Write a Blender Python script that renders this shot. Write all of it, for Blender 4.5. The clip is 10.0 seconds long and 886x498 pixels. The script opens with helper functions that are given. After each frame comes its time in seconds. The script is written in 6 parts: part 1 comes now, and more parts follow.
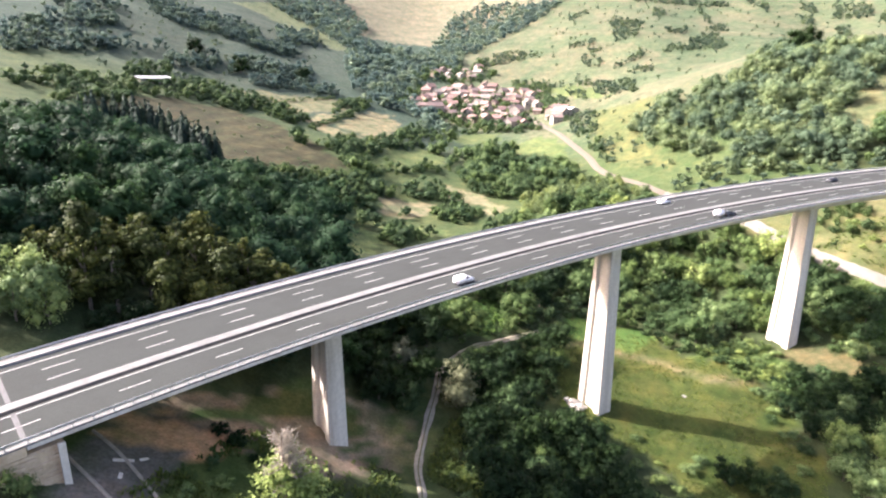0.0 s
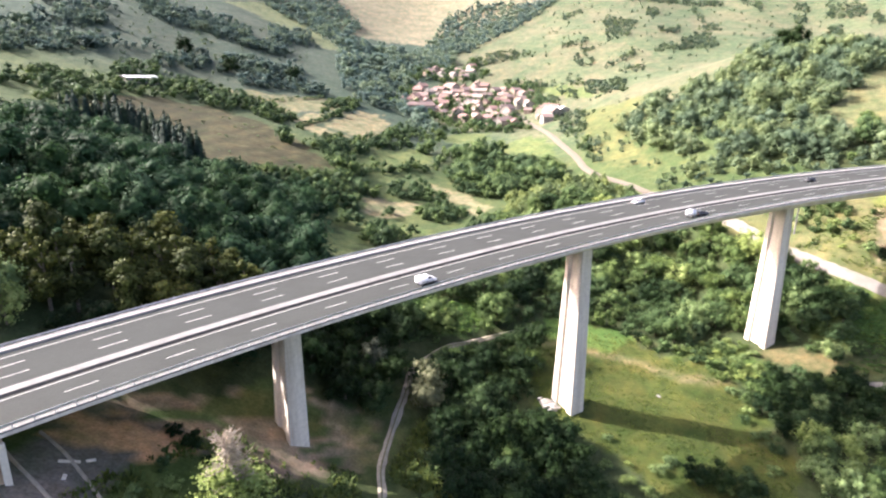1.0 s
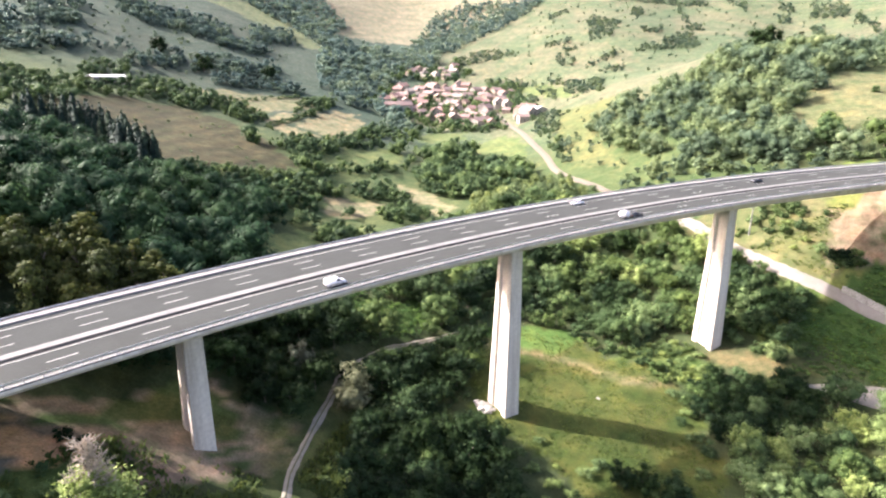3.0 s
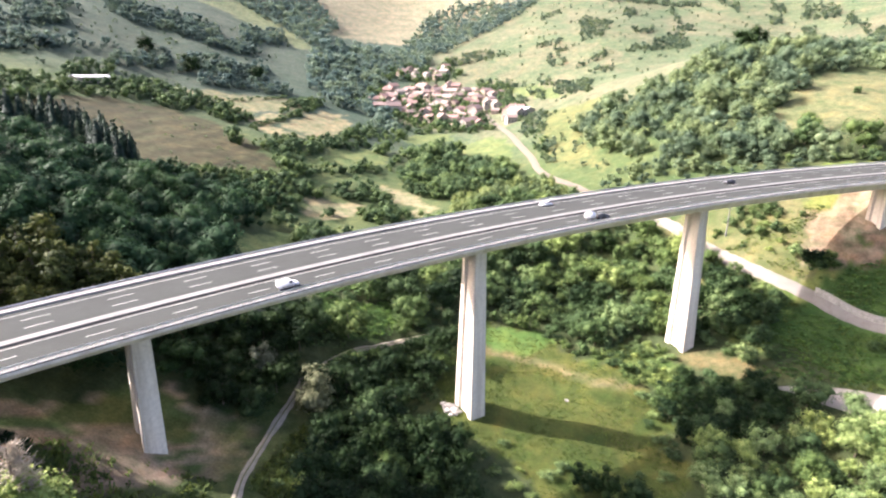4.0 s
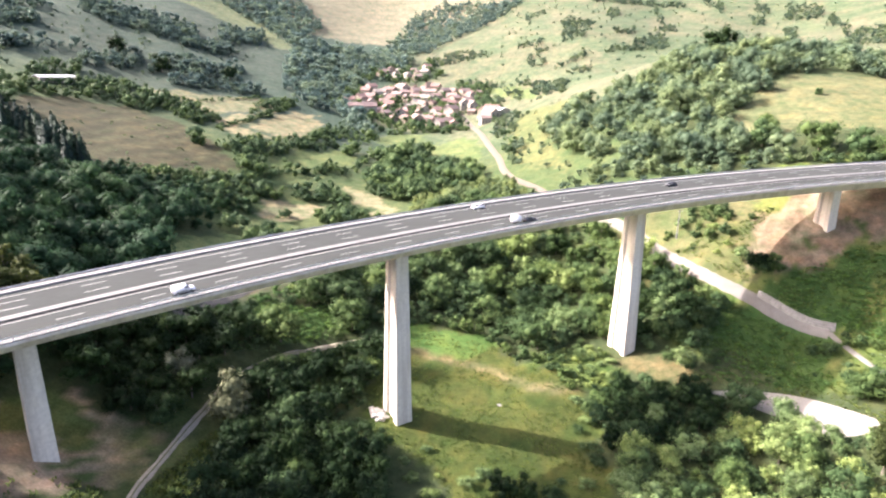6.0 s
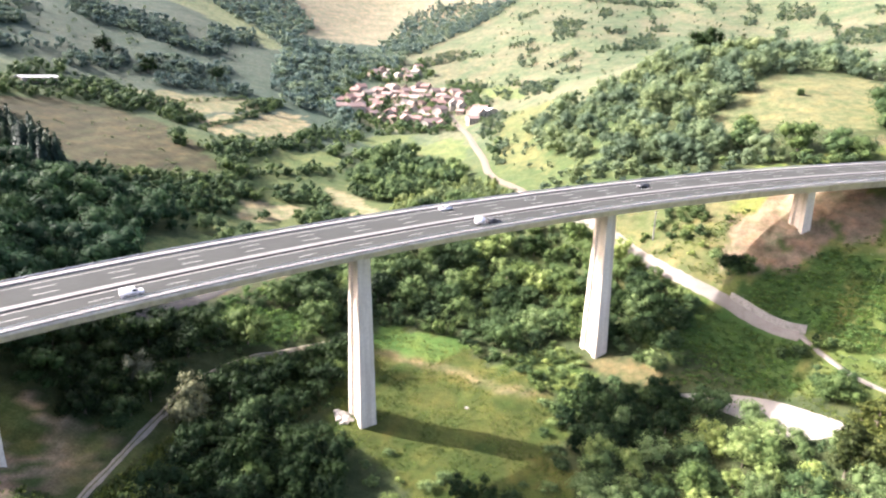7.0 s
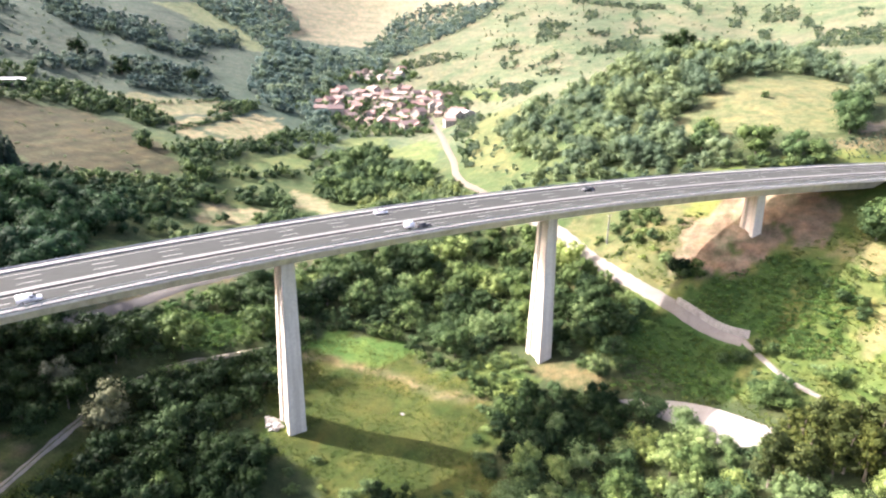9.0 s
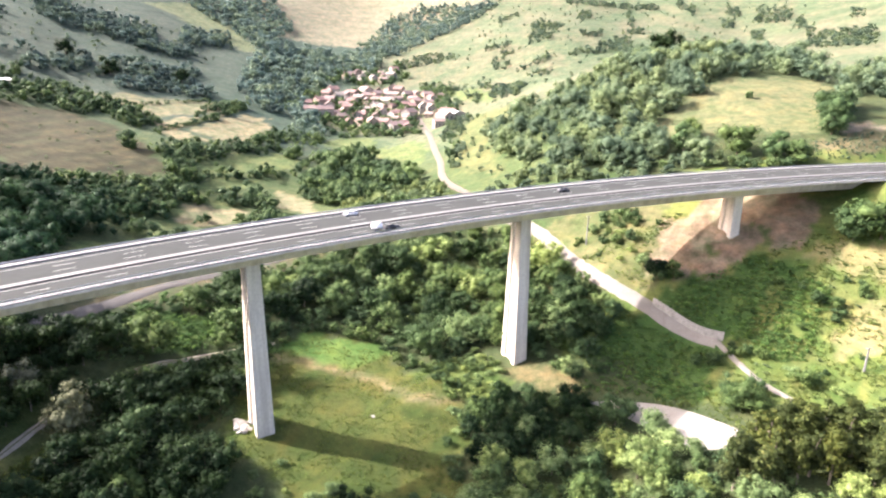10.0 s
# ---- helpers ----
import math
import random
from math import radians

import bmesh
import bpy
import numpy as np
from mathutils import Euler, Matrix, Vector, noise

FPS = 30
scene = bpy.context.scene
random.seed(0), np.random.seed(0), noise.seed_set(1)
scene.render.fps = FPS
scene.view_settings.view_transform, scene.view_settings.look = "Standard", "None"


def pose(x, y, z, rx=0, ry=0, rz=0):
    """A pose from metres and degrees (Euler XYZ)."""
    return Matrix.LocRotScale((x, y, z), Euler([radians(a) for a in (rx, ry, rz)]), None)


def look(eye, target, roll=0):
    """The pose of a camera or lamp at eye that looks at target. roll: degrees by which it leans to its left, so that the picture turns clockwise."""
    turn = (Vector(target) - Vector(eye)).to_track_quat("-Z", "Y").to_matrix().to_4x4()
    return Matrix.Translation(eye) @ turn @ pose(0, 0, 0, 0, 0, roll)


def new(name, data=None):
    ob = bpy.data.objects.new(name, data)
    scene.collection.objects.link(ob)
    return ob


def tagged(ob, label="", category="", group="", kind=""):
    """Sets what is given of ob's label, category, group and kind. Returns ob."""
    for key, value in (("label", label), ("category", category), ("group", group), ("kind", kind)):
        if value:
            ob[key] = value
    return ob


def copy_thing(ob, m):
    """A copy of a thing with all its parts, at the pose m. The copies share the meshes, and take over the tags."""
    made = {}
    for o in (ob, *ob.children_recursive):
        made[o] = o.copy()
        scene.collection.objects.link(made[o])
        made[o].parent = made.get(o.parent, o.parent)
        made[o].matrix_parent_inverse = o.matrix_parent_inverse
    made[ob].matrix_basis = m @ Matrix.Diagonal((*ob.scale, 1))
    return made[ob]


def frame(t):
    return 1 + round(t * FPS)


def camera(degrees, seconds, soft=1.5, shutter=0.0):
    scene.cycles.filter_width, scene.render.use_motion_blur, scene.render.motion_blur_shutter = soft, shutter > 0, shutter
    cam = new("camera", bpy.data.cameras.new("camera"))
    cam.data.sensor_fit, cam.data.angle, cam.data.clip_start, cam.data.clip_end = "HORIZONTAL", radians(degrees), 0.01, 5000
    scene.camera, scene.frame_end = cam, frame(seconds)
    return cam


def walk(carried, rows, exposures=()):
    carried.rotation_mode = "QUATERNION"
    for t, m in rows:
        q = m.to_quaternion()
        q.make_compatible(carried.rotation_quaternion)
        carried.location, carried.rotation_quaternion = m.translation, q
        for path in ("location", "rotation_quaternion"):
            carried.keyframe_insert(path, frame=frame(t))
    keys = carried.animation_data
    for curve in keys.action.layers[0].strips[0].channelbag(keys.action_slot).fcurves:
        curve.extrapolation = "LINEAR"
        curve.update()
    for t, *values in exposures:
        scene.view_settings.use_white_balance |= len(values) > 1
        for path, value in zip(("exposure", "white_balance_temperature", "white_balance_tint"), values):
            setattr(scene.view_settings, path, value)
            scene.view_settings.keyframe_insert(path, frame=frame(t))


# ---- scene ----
cam = camera(72.8, 10.0, soft=2.2)
METRES, EYE, TILT, LEAN, TURN = 82.0, 82.0, 0.0, 0.0, 0.0
ROWS = [
    (0.0, 0.0, 0.0, 0.0, 0.25, -16.31, -0.85),
    (0.5, 0.0386, 0.0023, 0.0005, 0.22, -16.34, -0.85),
    (1.0, 0.0826, 0.0048, 0.001, 0.18, -16.36, -0.86),
    (1.5, 0.1289, 0.0078, 0.0025, 0.14, -16.39, -0.87),
    (2.0, 0.1801, 0.0114, 0.0038, 0.08, -16.41, -0.89),
    (2.5, 0.2295, 0.015, 0.0052, 0.05, -16.42, -0.92),
    (4.0, 0.3802, 0.0264, 0.0095, -0.04, -16.38, -0.99),
    (4.5, 0.433, 0.0315, 0.0118, -0.08, -16.4, -1.01),
    (5.0, 0.4903, 0.0369, 0.0139, -0.11, -16.4, -1.03),
    (5.5, 0.5442, 0.0427, 0.0155, -0.15, -16.38, -1.06),
    (7.0, 0.7001, 0.0607, 0.0222, -0.26, -16.38, -1.11),
    (7.5, 0.7521, 0.066, 0.0241, -0.26, -16.34, -1.12),
    (8.0, 0.8035, 0.071, 0.0258, -0.26, -16.29, -1.1),
    (8.5, 0.8562, 0.0766, 0.0277, -0.27, -16.24, -1.12),
    (9.0, 0.9042, 0.0823, 0.0285, -0.31, -16.22, -1.12),
    (9.5, 0.9491, 0.0868, 0.0292, -0.31, -16.21, -1.13),
    (10.0, 0.9951, 0.0918, 0.0303, -0.34, -16.18, -1.12),
]
walk(cam, [(t, pose(0, 0, EYE, TILT, LEAN, TURN) @ pose(METRES * x, METRES * y, METRES * z, 90 + pitch, roll, yaw)) for t, x, y, z, yaw, pitch, roll in ROWS],
     exposures=((0.0, 2.13, 6360, 20), (5.0, 2.23, 6360, 20), (10.0, 2.3, 6360, 20)))


# ---- light ----
SUN_ELEVATION, SUN_AZIMUTH = radians(36.4), radians(-79.2)
TO_SUN = Vector((math.sin(SUN_AZIMUTH) * math.cos(SUN_ELEVATION), math.cos(SUN_AZIMUTH) * math.cos(SUN_ELEVATION), math.sin(SUN_ELEVATION)))
world = bpy.data.worlds.new("sky")
scene.world = world
world.use_nodes = True
sky = world.node_tree.nodes.new("ShaderNodeTexSky")
sky.sky_type, sky.sun_disc = "NISHITA", False
sky.sun_elevation, sky.sun_rotation = SUN_ELEVATION, SUN_AZIMUTH
sky.dust_density, sky.air_density, sky.ozone_density = 6.5, 0.65, 0.2
background = world.node_tree.nodes["Background"]
background.inputs["Strength"].default_value = 0.15
world.node_tree.links.new(sky.outputs["Color"], background.inputs["Color"])
sun = new("sun", bpy.data.lights.new("sun", "SUN"))
sun.data.energy, sun.data.angle, sun.data.color = 3.65, radians(0.6), (1.0, 0.955, 0.91)
sun.matrix_world = look(TO_SUN * 400, (0, 0, 0))


# ---- materials ----
def fresh(name, rough=0.8, metal=0.0):
    m = bpy.data.materials.new(name)
    m.use_nodes = True
    nodes, links = m.node_tree.nodes, m.node_tree.links
    b = nodes["Principled BSDF"]
    b.inputs["Roughness"].default_value, b.inputs["Metallic"].default_value = rough, metal
    return m, nodes, links, b


def noise_node(nodes, links, place, scale, detail=4, rough=0.6):
    n = nodes.new("ShaderNodeTexNoise")
    n.inputs["Scale"].default_value, n.inputs["Detail"].default_value, n.inputs["Roughness"].default_value = scale, detail, rough
    if place:
        links.new(place, n.inputs["Vector"])
    return n


def ramp(nodes, links, value, stops):
    r = nodes.new("ShaderNodeValToRGB")
    while len(r.color_ramp.elements) < len(stops):
        r.color_ramp.elements.new(0.5)
    for e, (at, c) in zip(r.color_ramp.elements, stops):
        e.position, e.color = at, (*c, 1)
    links.new(value, r.inputs["Fac"])
    return r.outputs["Color"]


def blend(nodes, links, kind, fac, a, b):
    n = nodes.new("ShaderNodeMix")
    n.data_type, n.blend_type = "RGBA", kind
    for socket, v in ((n.inputs[0], fac), (n.inputs[6], a), (n.inputs[7], b)):
        if isinstance(v, bpy.types.NodeSocket):
            links.new(v, socket)
        elif isinstance(v, tuple):
            socket.default_value = (*v, 1)
        else:
            socket.default_value = v
    return n.outputs[2]


def bump(nodes, links, b, height, strength, distance):
    n = nodes.new("ShaderNodeBump")
    n.inputs["Strength"].default_value, n.inputs["Distance"].default_value = strength, distance
    links.new(height, n.inputs["Height"])
    links.new(n.outputs["Normal"], b.inputs["Normal"])


def surface(name, low, high, fine=6.0, broad=0.15, rough=0.8, metal=0.0, relief=0.3, depth=0.02, stain=None, streaks=False):
    """A two-scale mottled surface in world size: fine grain between two colours, broad stains over it."""
    m, nodes, links, b = fresh(name, rough, metal)
    place = nodes.new("ShaderNodeNewGeometry").outputs["Position"]
    grain = noise_node(nodes, links, place, fine, 6)
    wide_place = place
    if streaks:
        mapping = nodes.new("ShaderNodeMapping")
        mapping.inputs["Scale"].default_value = (1, 1, 0.08)
        links.new(place, mapping.inputs["Vector"])
        wide_place = mapping.outputs["Vector"]
    wide = noise_node(nodes, links, wide_place, broad, 5, 0.65)
    c = ramp(nodes, links, grain.outputs["Fac"], ((0.3, low), (0.7, high)))
    dark = stain or tuple(0.6 * v for v in low)
    f = ramp(nodes, links, wide.outputs["Fac"], ((0.45, (0, 0, 0)), (0.75, (0.75, 0.75, 0.75))))
    links.new(blend(nodes, links, "MIX", f, c, dark), b.inputs["Base Color"])
    bump(nodes, links, b, grain.outputs["Fac"], relief, depth)
    return m


def leaf_material(name, dark, light, tip, by_tree=False, glow=0.3):
    """Foliage: each leaf clump varies, each tree varies, light passes through the blades."""
    m, nodes, links, b = fresh(name, 0.62)
    b.inputs["Specular IOR Level"].default_value = 0.1
    geo = nodes.new("ShaderNodeNewGeometry")
    if by_tree:
        a = nodes.new("ShaderNodeAttribute")
        a.attribute_name = "tint"
        which = a.outputs["Fac"]
    else:
        which = nodes.new("ShaderNodeObjectInfo").outputs["Random"]
    dark, tip = (tuple(0.7 * a + 0.3 * b for a, b in zip(c, light)) for c in (dark, tip))
    per_leaf = ramp(nodes, links, geo.outputs["Random Per Island"], ((0.0, dark), (0.75, light), (1.0, tip)))
    shift = ramp(nodes, links, which, ((0.0, (0.55, 0.62, 0.68)), (0.35, (0.84, 0.92, 1.05)), (0.6, (1.02, 1.04, 0.95)), (0.8, (1.25, 1.2, 1.0)), (1.0, (1.1, 1.14, 1.3))))
    c = blend(nodes, links, "MULTIPLY", 1.0, per_leaf, shift)
    links.new(c, b.inputs["Base Color"])
    t = nodes.new("ShaderNodeBsdfTranslucent")
    links.new(c, t.inputs["Color"])
    mix = nodes.new("ShaderNodeMixShader")
    mix.inputs[0].default_value = glow
    links.new(b.outputs[0], mix.inputs[1])
    links.new(t.outputs[0], mix.inputs[2])
    links.new(mix.outputs[0], nodes["Material Output"].inputs["Surface"])
    return m


def ground_material():
    m, nodes, links, b = fresh("land", 0.95)
    b.inputs["Specular IOR Level"].default_value = 0.15
    place = nodes.new("ShaderNodeNewGeometry").outputs["Position"]
    a = nodes.new("ShaderNodeAttribute")
    a.attribute_name = "cover"
    fine = noise_node(nodes, links, place, 2.2, 6, 0.7)
    tuft = noise_node(nodes, links, place, 0.35, 5, 0.65)
    broad = noise_node(nodes, links, place, 0.045, 4, 0.6)
    c = blend(nodes, links, "MULTIPLY", 1.0, a.outputs["Color"], ramp(nodes, links, fine.outputs["Fac"], ((0.25, (0.55, 0.57, 0.5)), (0.75, (1.35, 1.33, 1.3)))))
    c = blend(nodes, links, "MULTIPLY", 1.0, c, ramp(nodes, links, tuft.outputs["Fac"], ((0.3, (0.66, 0.72, 0.6)), (0.7, (1.25, 1.2, 1.15)))))
    clump = noise_node(nodes, links, place, 0.16, 5, 0.6)
    c = blend(nodes, links, "MULTIPLY", 1.0, c, ramp(nodes, links, clump.outputs["Fac"], ((0.35, (0.72, 0.86, 0.75)), (0.5, (1, 1, 1)), (0.68, (1.32, 1.16, 1.05)))))
    c = blend(nodes, links, "MULTIPLY", 1.0, c, ramp(nodes, links, broad.outputs["Fac"], ((0.3, (0.77, 0.86, 0.96)), (0.7, (1.15, 1.12, 1.32)))))
    mapping = nodes.new("ShaderNodeMapping")
    mapping.inputs["Scale"].default_value = (0.025, 0.025, 0.3)
    links.new(place, mapping.inputs["Vector"])
    terrace = noise_node(nodes, links, mapping.outputs["Vector"], 1.0, 5, 0.65)
    c = blend(nodes, links, "MULTIPLY", 1.0, c, ramp(nodes, links, terrace.outputs["Fac"], ((0.34, (0.8, 0.82, 0.78)), (0.46, (1, 1, 1)), (0.64, (1.1, 1.08, 1.04)))))
    links.new(c, b.inputs["Base Color"])
    bump(nodes, links, b, tuft.outputs["Fac"], 0.6, 0.5)
    return m


LAND = ground_material()
ASPHALT = surface("asphalt", (0.0325, 0.0353, 0.0331), (0.0486, 0.0529, 0.0496), fine=9, broad=0.12, rough=0.95, relief=0.15, depth=0.005, stain=(0.032, 0.034, 0.032))
ASPHALT.node_tree.nodes["Principled BSDF"].inputs["Specular IOR Level"].default_value = 0.06
CONCRETE = surface("concrete", (0.58, 0.52, 0.435), (0.74, 0.672, 0.57), fine=1.6, broad=0.35, rough=0.88, relief=0.12, depth=0.01, stain=(0.32, 0.255, 0.185), streaks=True)
ABUTMENT = surface("stained_masonry", (0.5, 0.37, 0.235), (0.68, 0.54, 0.38), fine=1.2, broad=0.4, rough=0.9, relief=0.3, depth=0.03, stain=(0.25, 0.145, 0.085), streaks=True)
PALE_CONCRETE = surface("pale_concrete", (0.144, 0.142, 0.134), (0.209, 0.206, 0.196), fine=2.5, broad=0.3, rough=0.85, relief=0.1, depth=0.008, stain=(0.115, 0.112, 0.106))
ROAD_PAINT = surface("road_paint", (0.23, 0.228, 0.22), (0.37, 0.366, 0.354), fine=12, broad=1.5, rough=0.75, relief=0.05, depth=0.002, stain=(0.13, 0.129, 0.125))
MEDIAN = surface("grey_median_concrete", (0.11, 0.112, 0.107), (0.165, 0.167, 0.16), fine=2.5, broad=0.3, rough=0.85, relief=0.1, depth=0.008, stain=(0.075, 0.075, 0.071))
STEEL = surface("galvanised_steel", (0.36, 0.38, 0.42), (0.5, 0.52, 0.56), fine=8, broad=0.8, rough=0.45, metal=0.7, relief=0.05, depth=0.002)
JOINT = surface("joint_rubber", (0.05, 0.05, 0.05), (0.09, 0.09, 0.09), fine=8, broad=1, rough=0.8)
GRAVEL = surface("pale_gravel", (0.14, 0.127, 0.107), (0.215, 0.198, 0.171), fine=5, broad=0.25, rough=0.95, relief=0.4, depth=0.05, stain=(0.12, 0.104, 0.082))
WHITE_GRAVEL = surface("white_gravel", (0.185, 0.172, 0.148), (0.27, 0.255, 0.226), fine=4, broad=0.3, rough=0.95, relief=0.4, depth=0.05, stain=(0.19, 0.17, 0.135))
TRACK = surface("track_gravel", (0.25, 0.215, 0.165), (0.38, 0.33, 0.265), fine=4, broad=0.5, rough=0.95, relief=0.4, depth=0.05, stain=(0.14, 0.13, 0.075))
BARK = surface("bark", (0.10, 0.08, 0.06), (0.2, 0.17, 0.13), fine=3, broad=0.6, rough=0.95, relief=0.6, depth=0.05)
LEAVES = leaf_material("broad_leaves", (0.027, 0.05, 0.018), (0.076, 0.119, 0.039), (0.148, 0.19, 0.07))
# Near-black green: cloud and deck shade put into the leaf colour.
DARK_SHADED_LEAVES = leaf_material("dark_shaded_leaves", (0.008, 0.019, 0.006), (0.021, 0.041, 0.013), (0.04, 0.068, 0.021))
WOOD_LEAVES = leaf_material("woodland_leaves", (0.03, 0.055, 0.022), (0.088, 0.135, 0.05), (0.155, 0.2, 0.085), by_tree=True)
# Dark olive, with cloud shade over the left grove put into the colour.
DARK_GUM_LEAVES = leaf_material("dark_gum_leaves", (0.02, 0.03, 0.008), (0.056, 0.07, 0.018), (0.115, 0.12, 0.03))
PALE_LEAVES = leaf_material("willow_leaves", (0.055, 0.066, 0.04), (0.108, 0.12, 0.078), (0.155, 0.165, 0.112))
THICKET_LEAVES = leaf_material("thicket_leaves", (0.06, 0.085, 0.03), (0.14, 0.18, 0.068), (0.2, 0.24, 0.098), by_tree=True)
ROOF_TILE = surface("roof_tiles", (0.145, 0.085, 0.072), (0.21, 0.132, 0.113), fine=2.5, broad=0.4, rough=0.9, relief=0.3, depth=0.03, stain=(0.145, 0.092, 0.08))
GREY_TILE = surface("grey_roof_tiles", (0.17, 0.142, 0.118), (0.25, 0.215, 0.183), fine=2.5, broad=0.4, rough=0.9, relief=0.3, depth=0.03, stain=(0.14, 0.115, 0.095))
DUSTY_ROAD = surface("dusty_road", (0.084, 0.071, 0.053), (0.13, 0.111, 0.086), fine=3, broad=0.2, rough=0.95, relief=0.4, depth=0.05, stain=(0.11, 0.095, 0.068))
# Grey grit, darkened further to stand in for deck shade on the lane.
LANE_GREY = surface("lane_grit", (0.06, 0.055, 0.048), (0.092, 0.086, 0.076), fine=3, broad=0.3, rough=0.95, relief=0.3, depth=0.04, stain=(0.085, 0.074, 0.058))
VERGE_GRASS = surface("verge_grass", (0.075, 0.09, 0.032), (0.15, 0.15, 0.06), fine=4, broad=0.7, rough=0.95, relief=0.5, depth=0.06, stain=(0.16, 0.135, 0.09))
OLD_TILE = surface("old_roof_tiles", (0.17, 0.118, 0.1), (0.25, 0.183, 0.157), fine=2.5, broad=0.4, rough=0.9, relief=0.3, depth=0.03, stain=(0.17, 0.115, 0.1))
PLASTER = surface("plaster", (0.26, 0.235, 0.2), (0.37, 0.34, 0.295), fine=2, broad=0.5, rough=0.9, relief=0.1, depth=0.01, stain=(0.22, 0.195, 0.16))
OCHRE_PLASTER = surface("ochre_plaster", (0.23, 0.18, 0.135), (0.32, 0.26, 0.2), fine=2, broad=0.5, rough=0.9, relief=0.1, depth=0.01)
SHEET_ROOF = surface("white_sheet_roof", (0.48, 0.49, 0.5), (0.6, 0.6, 0.6), fine=3, broad=0.3, rough=0.5, relief=0.05, depth=0.01)
ROCK = surface("pale_rock", (0.24, 0.225, 0.2), (0.38, 0.36, 0.325), fine=1.5, broad=0.6, rough=0.95, relief=0.6, depth=0.05)
GREY_WOOD = surface("weathered_wood", (0.2, 0.17, 0.14), (0.34, 0.3, 0.26), fine=4, broad=0.8, rough=0.9, relief=0.3, depth=0.02)
DEAD_TWIGS = surface("dead_twigs", (0.26, 0.22, 0.165), (0.42, 0.365, 0.285), fine=4, broad=0.8, rough=0.95, relief=0.2, depth=0.02)
WINDOW_GLASS, _, _, _glass = fresh("window_glass", 0.12)
_glass.inputs["Base Color"].default_value = (0.03, 0.035, 0.04, 1)
WHITE_PAINT = surface("white_car_paint", (0.72, 0.72, 0.72), (0.8, 0.8, 0.8), fine=3, broad=1, rough=0.3, relief=0.02, depth=0.001, stain=(0.66, 0.66, 0.65))
BLACK_PAINT = surface("black_car_paint", (0.018, 0.018, 0.02), (0.03, 0.03, 0.033), fine=3, broad=1, rough=0.3, relief=0.02, depth=0.001)
TAIL_LIGHT = surface("tail_light_plastic", (0.25, 0.02, 0.015), (0.35, 0.03, 0.02), fine=8, broad=2, rough=0.25, relief=0.02, depth=0.001)
TYRE = surface("tyre_rubber", (0.02, 0.02, 0.02), (0.035, 0.035, 0.035), fine=6, broad=2, rough=0.9)
# Own yellow green, raised further to paint sunlight on the front wood.
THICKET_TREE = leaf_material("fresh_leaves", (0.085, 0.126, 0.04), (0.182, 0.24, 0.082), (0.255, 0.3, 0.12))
# Distance haze put into the colour: raised blue and softened contrast.
HAZY_PASTURE_LEAVES = leaf_material("hazy_pasture_leaves", (0.04, 0.07, 0.042), (0.1, 0.14, 0.08), (0.16, 0.2, 0.12), by_tree=True, glow=0.45)
MEADOW_GRASS = leaf_material("meadow_grass", (0.075, 0.11, 0.026), (0.12, 0.155, 0.042), (0.18, 0.185, 0.065), by_tree=True, glow=0.5)
FERN_LEAVES = leaf_material("fern_fronds", (0.045, 0.085, 0.022), (0.095, 0.17, 0.042), (0.15, 0.22, 0.065), by_tree=True, glow=0.4)
# Cloud shade over the left wood is put into this darkened green.
CLOUD_SHADED_LEAVES = leaf_material("cloud_shaded_leaves", (0.016, 0.037, 0.015), (0.033, 0.069, 0.028), (0.052, 0.096, 0.041), by_tree=True, glow=0.35)
# Far woods: paler, bluer leaves with the distance haze painted in.
HAZY_HILL_LEAVES = leaf_material("hazy_hill_leaves", (0.075, 0.112, 0.062), (0.142, 0.19, 0.098), (0.188, 0.23, 0.128), by_tree=True, glow=0.42)
HAZY_VALE_LEAVES = leaf_material("hazy_valley_leaves", (0.085, 0.132, 0.1), (0.15, 0.205, 0.155), (0.2, 0.255, 0.185), by_tree=True, glow=0.45)
HAZY_COPSE_LEAVES = leaf_material("hazy_copse_leaves", (0.05, 0.085, 0.068), (0.1, 0.145, 0.112), (0.15, 0.19, 0.145), by_tree=True, glow=0.45)
HEDGE_LEAVES = leaf_material("hedge_leaves", (0.03, 0.055, 0.022), (0.072, 0.112, 0.042), (0.12, 0.165, 0.065), by_tree=True)
NEEDLES = leaf_material("dark_needles", (0.010, 0.022, 0.014), (0.025, 0.045, 0.028), (0.04, 0.065, 0.04), by_tree=True, glow=0.1)


# ---- building helpers ----
def mesh_of(name, verts, faces, material, smooth=False):
    me = bpy.data.meshes.new(name)
    me.from_pydata([tuple(v) for v in verts], [], [tuple(f) for f in faces])
    me.materials.append(material)
    if smooth:
        me.polygons.foreach_set("use_smooth", [True] * len(me.polygons))
    me.update()
    return me


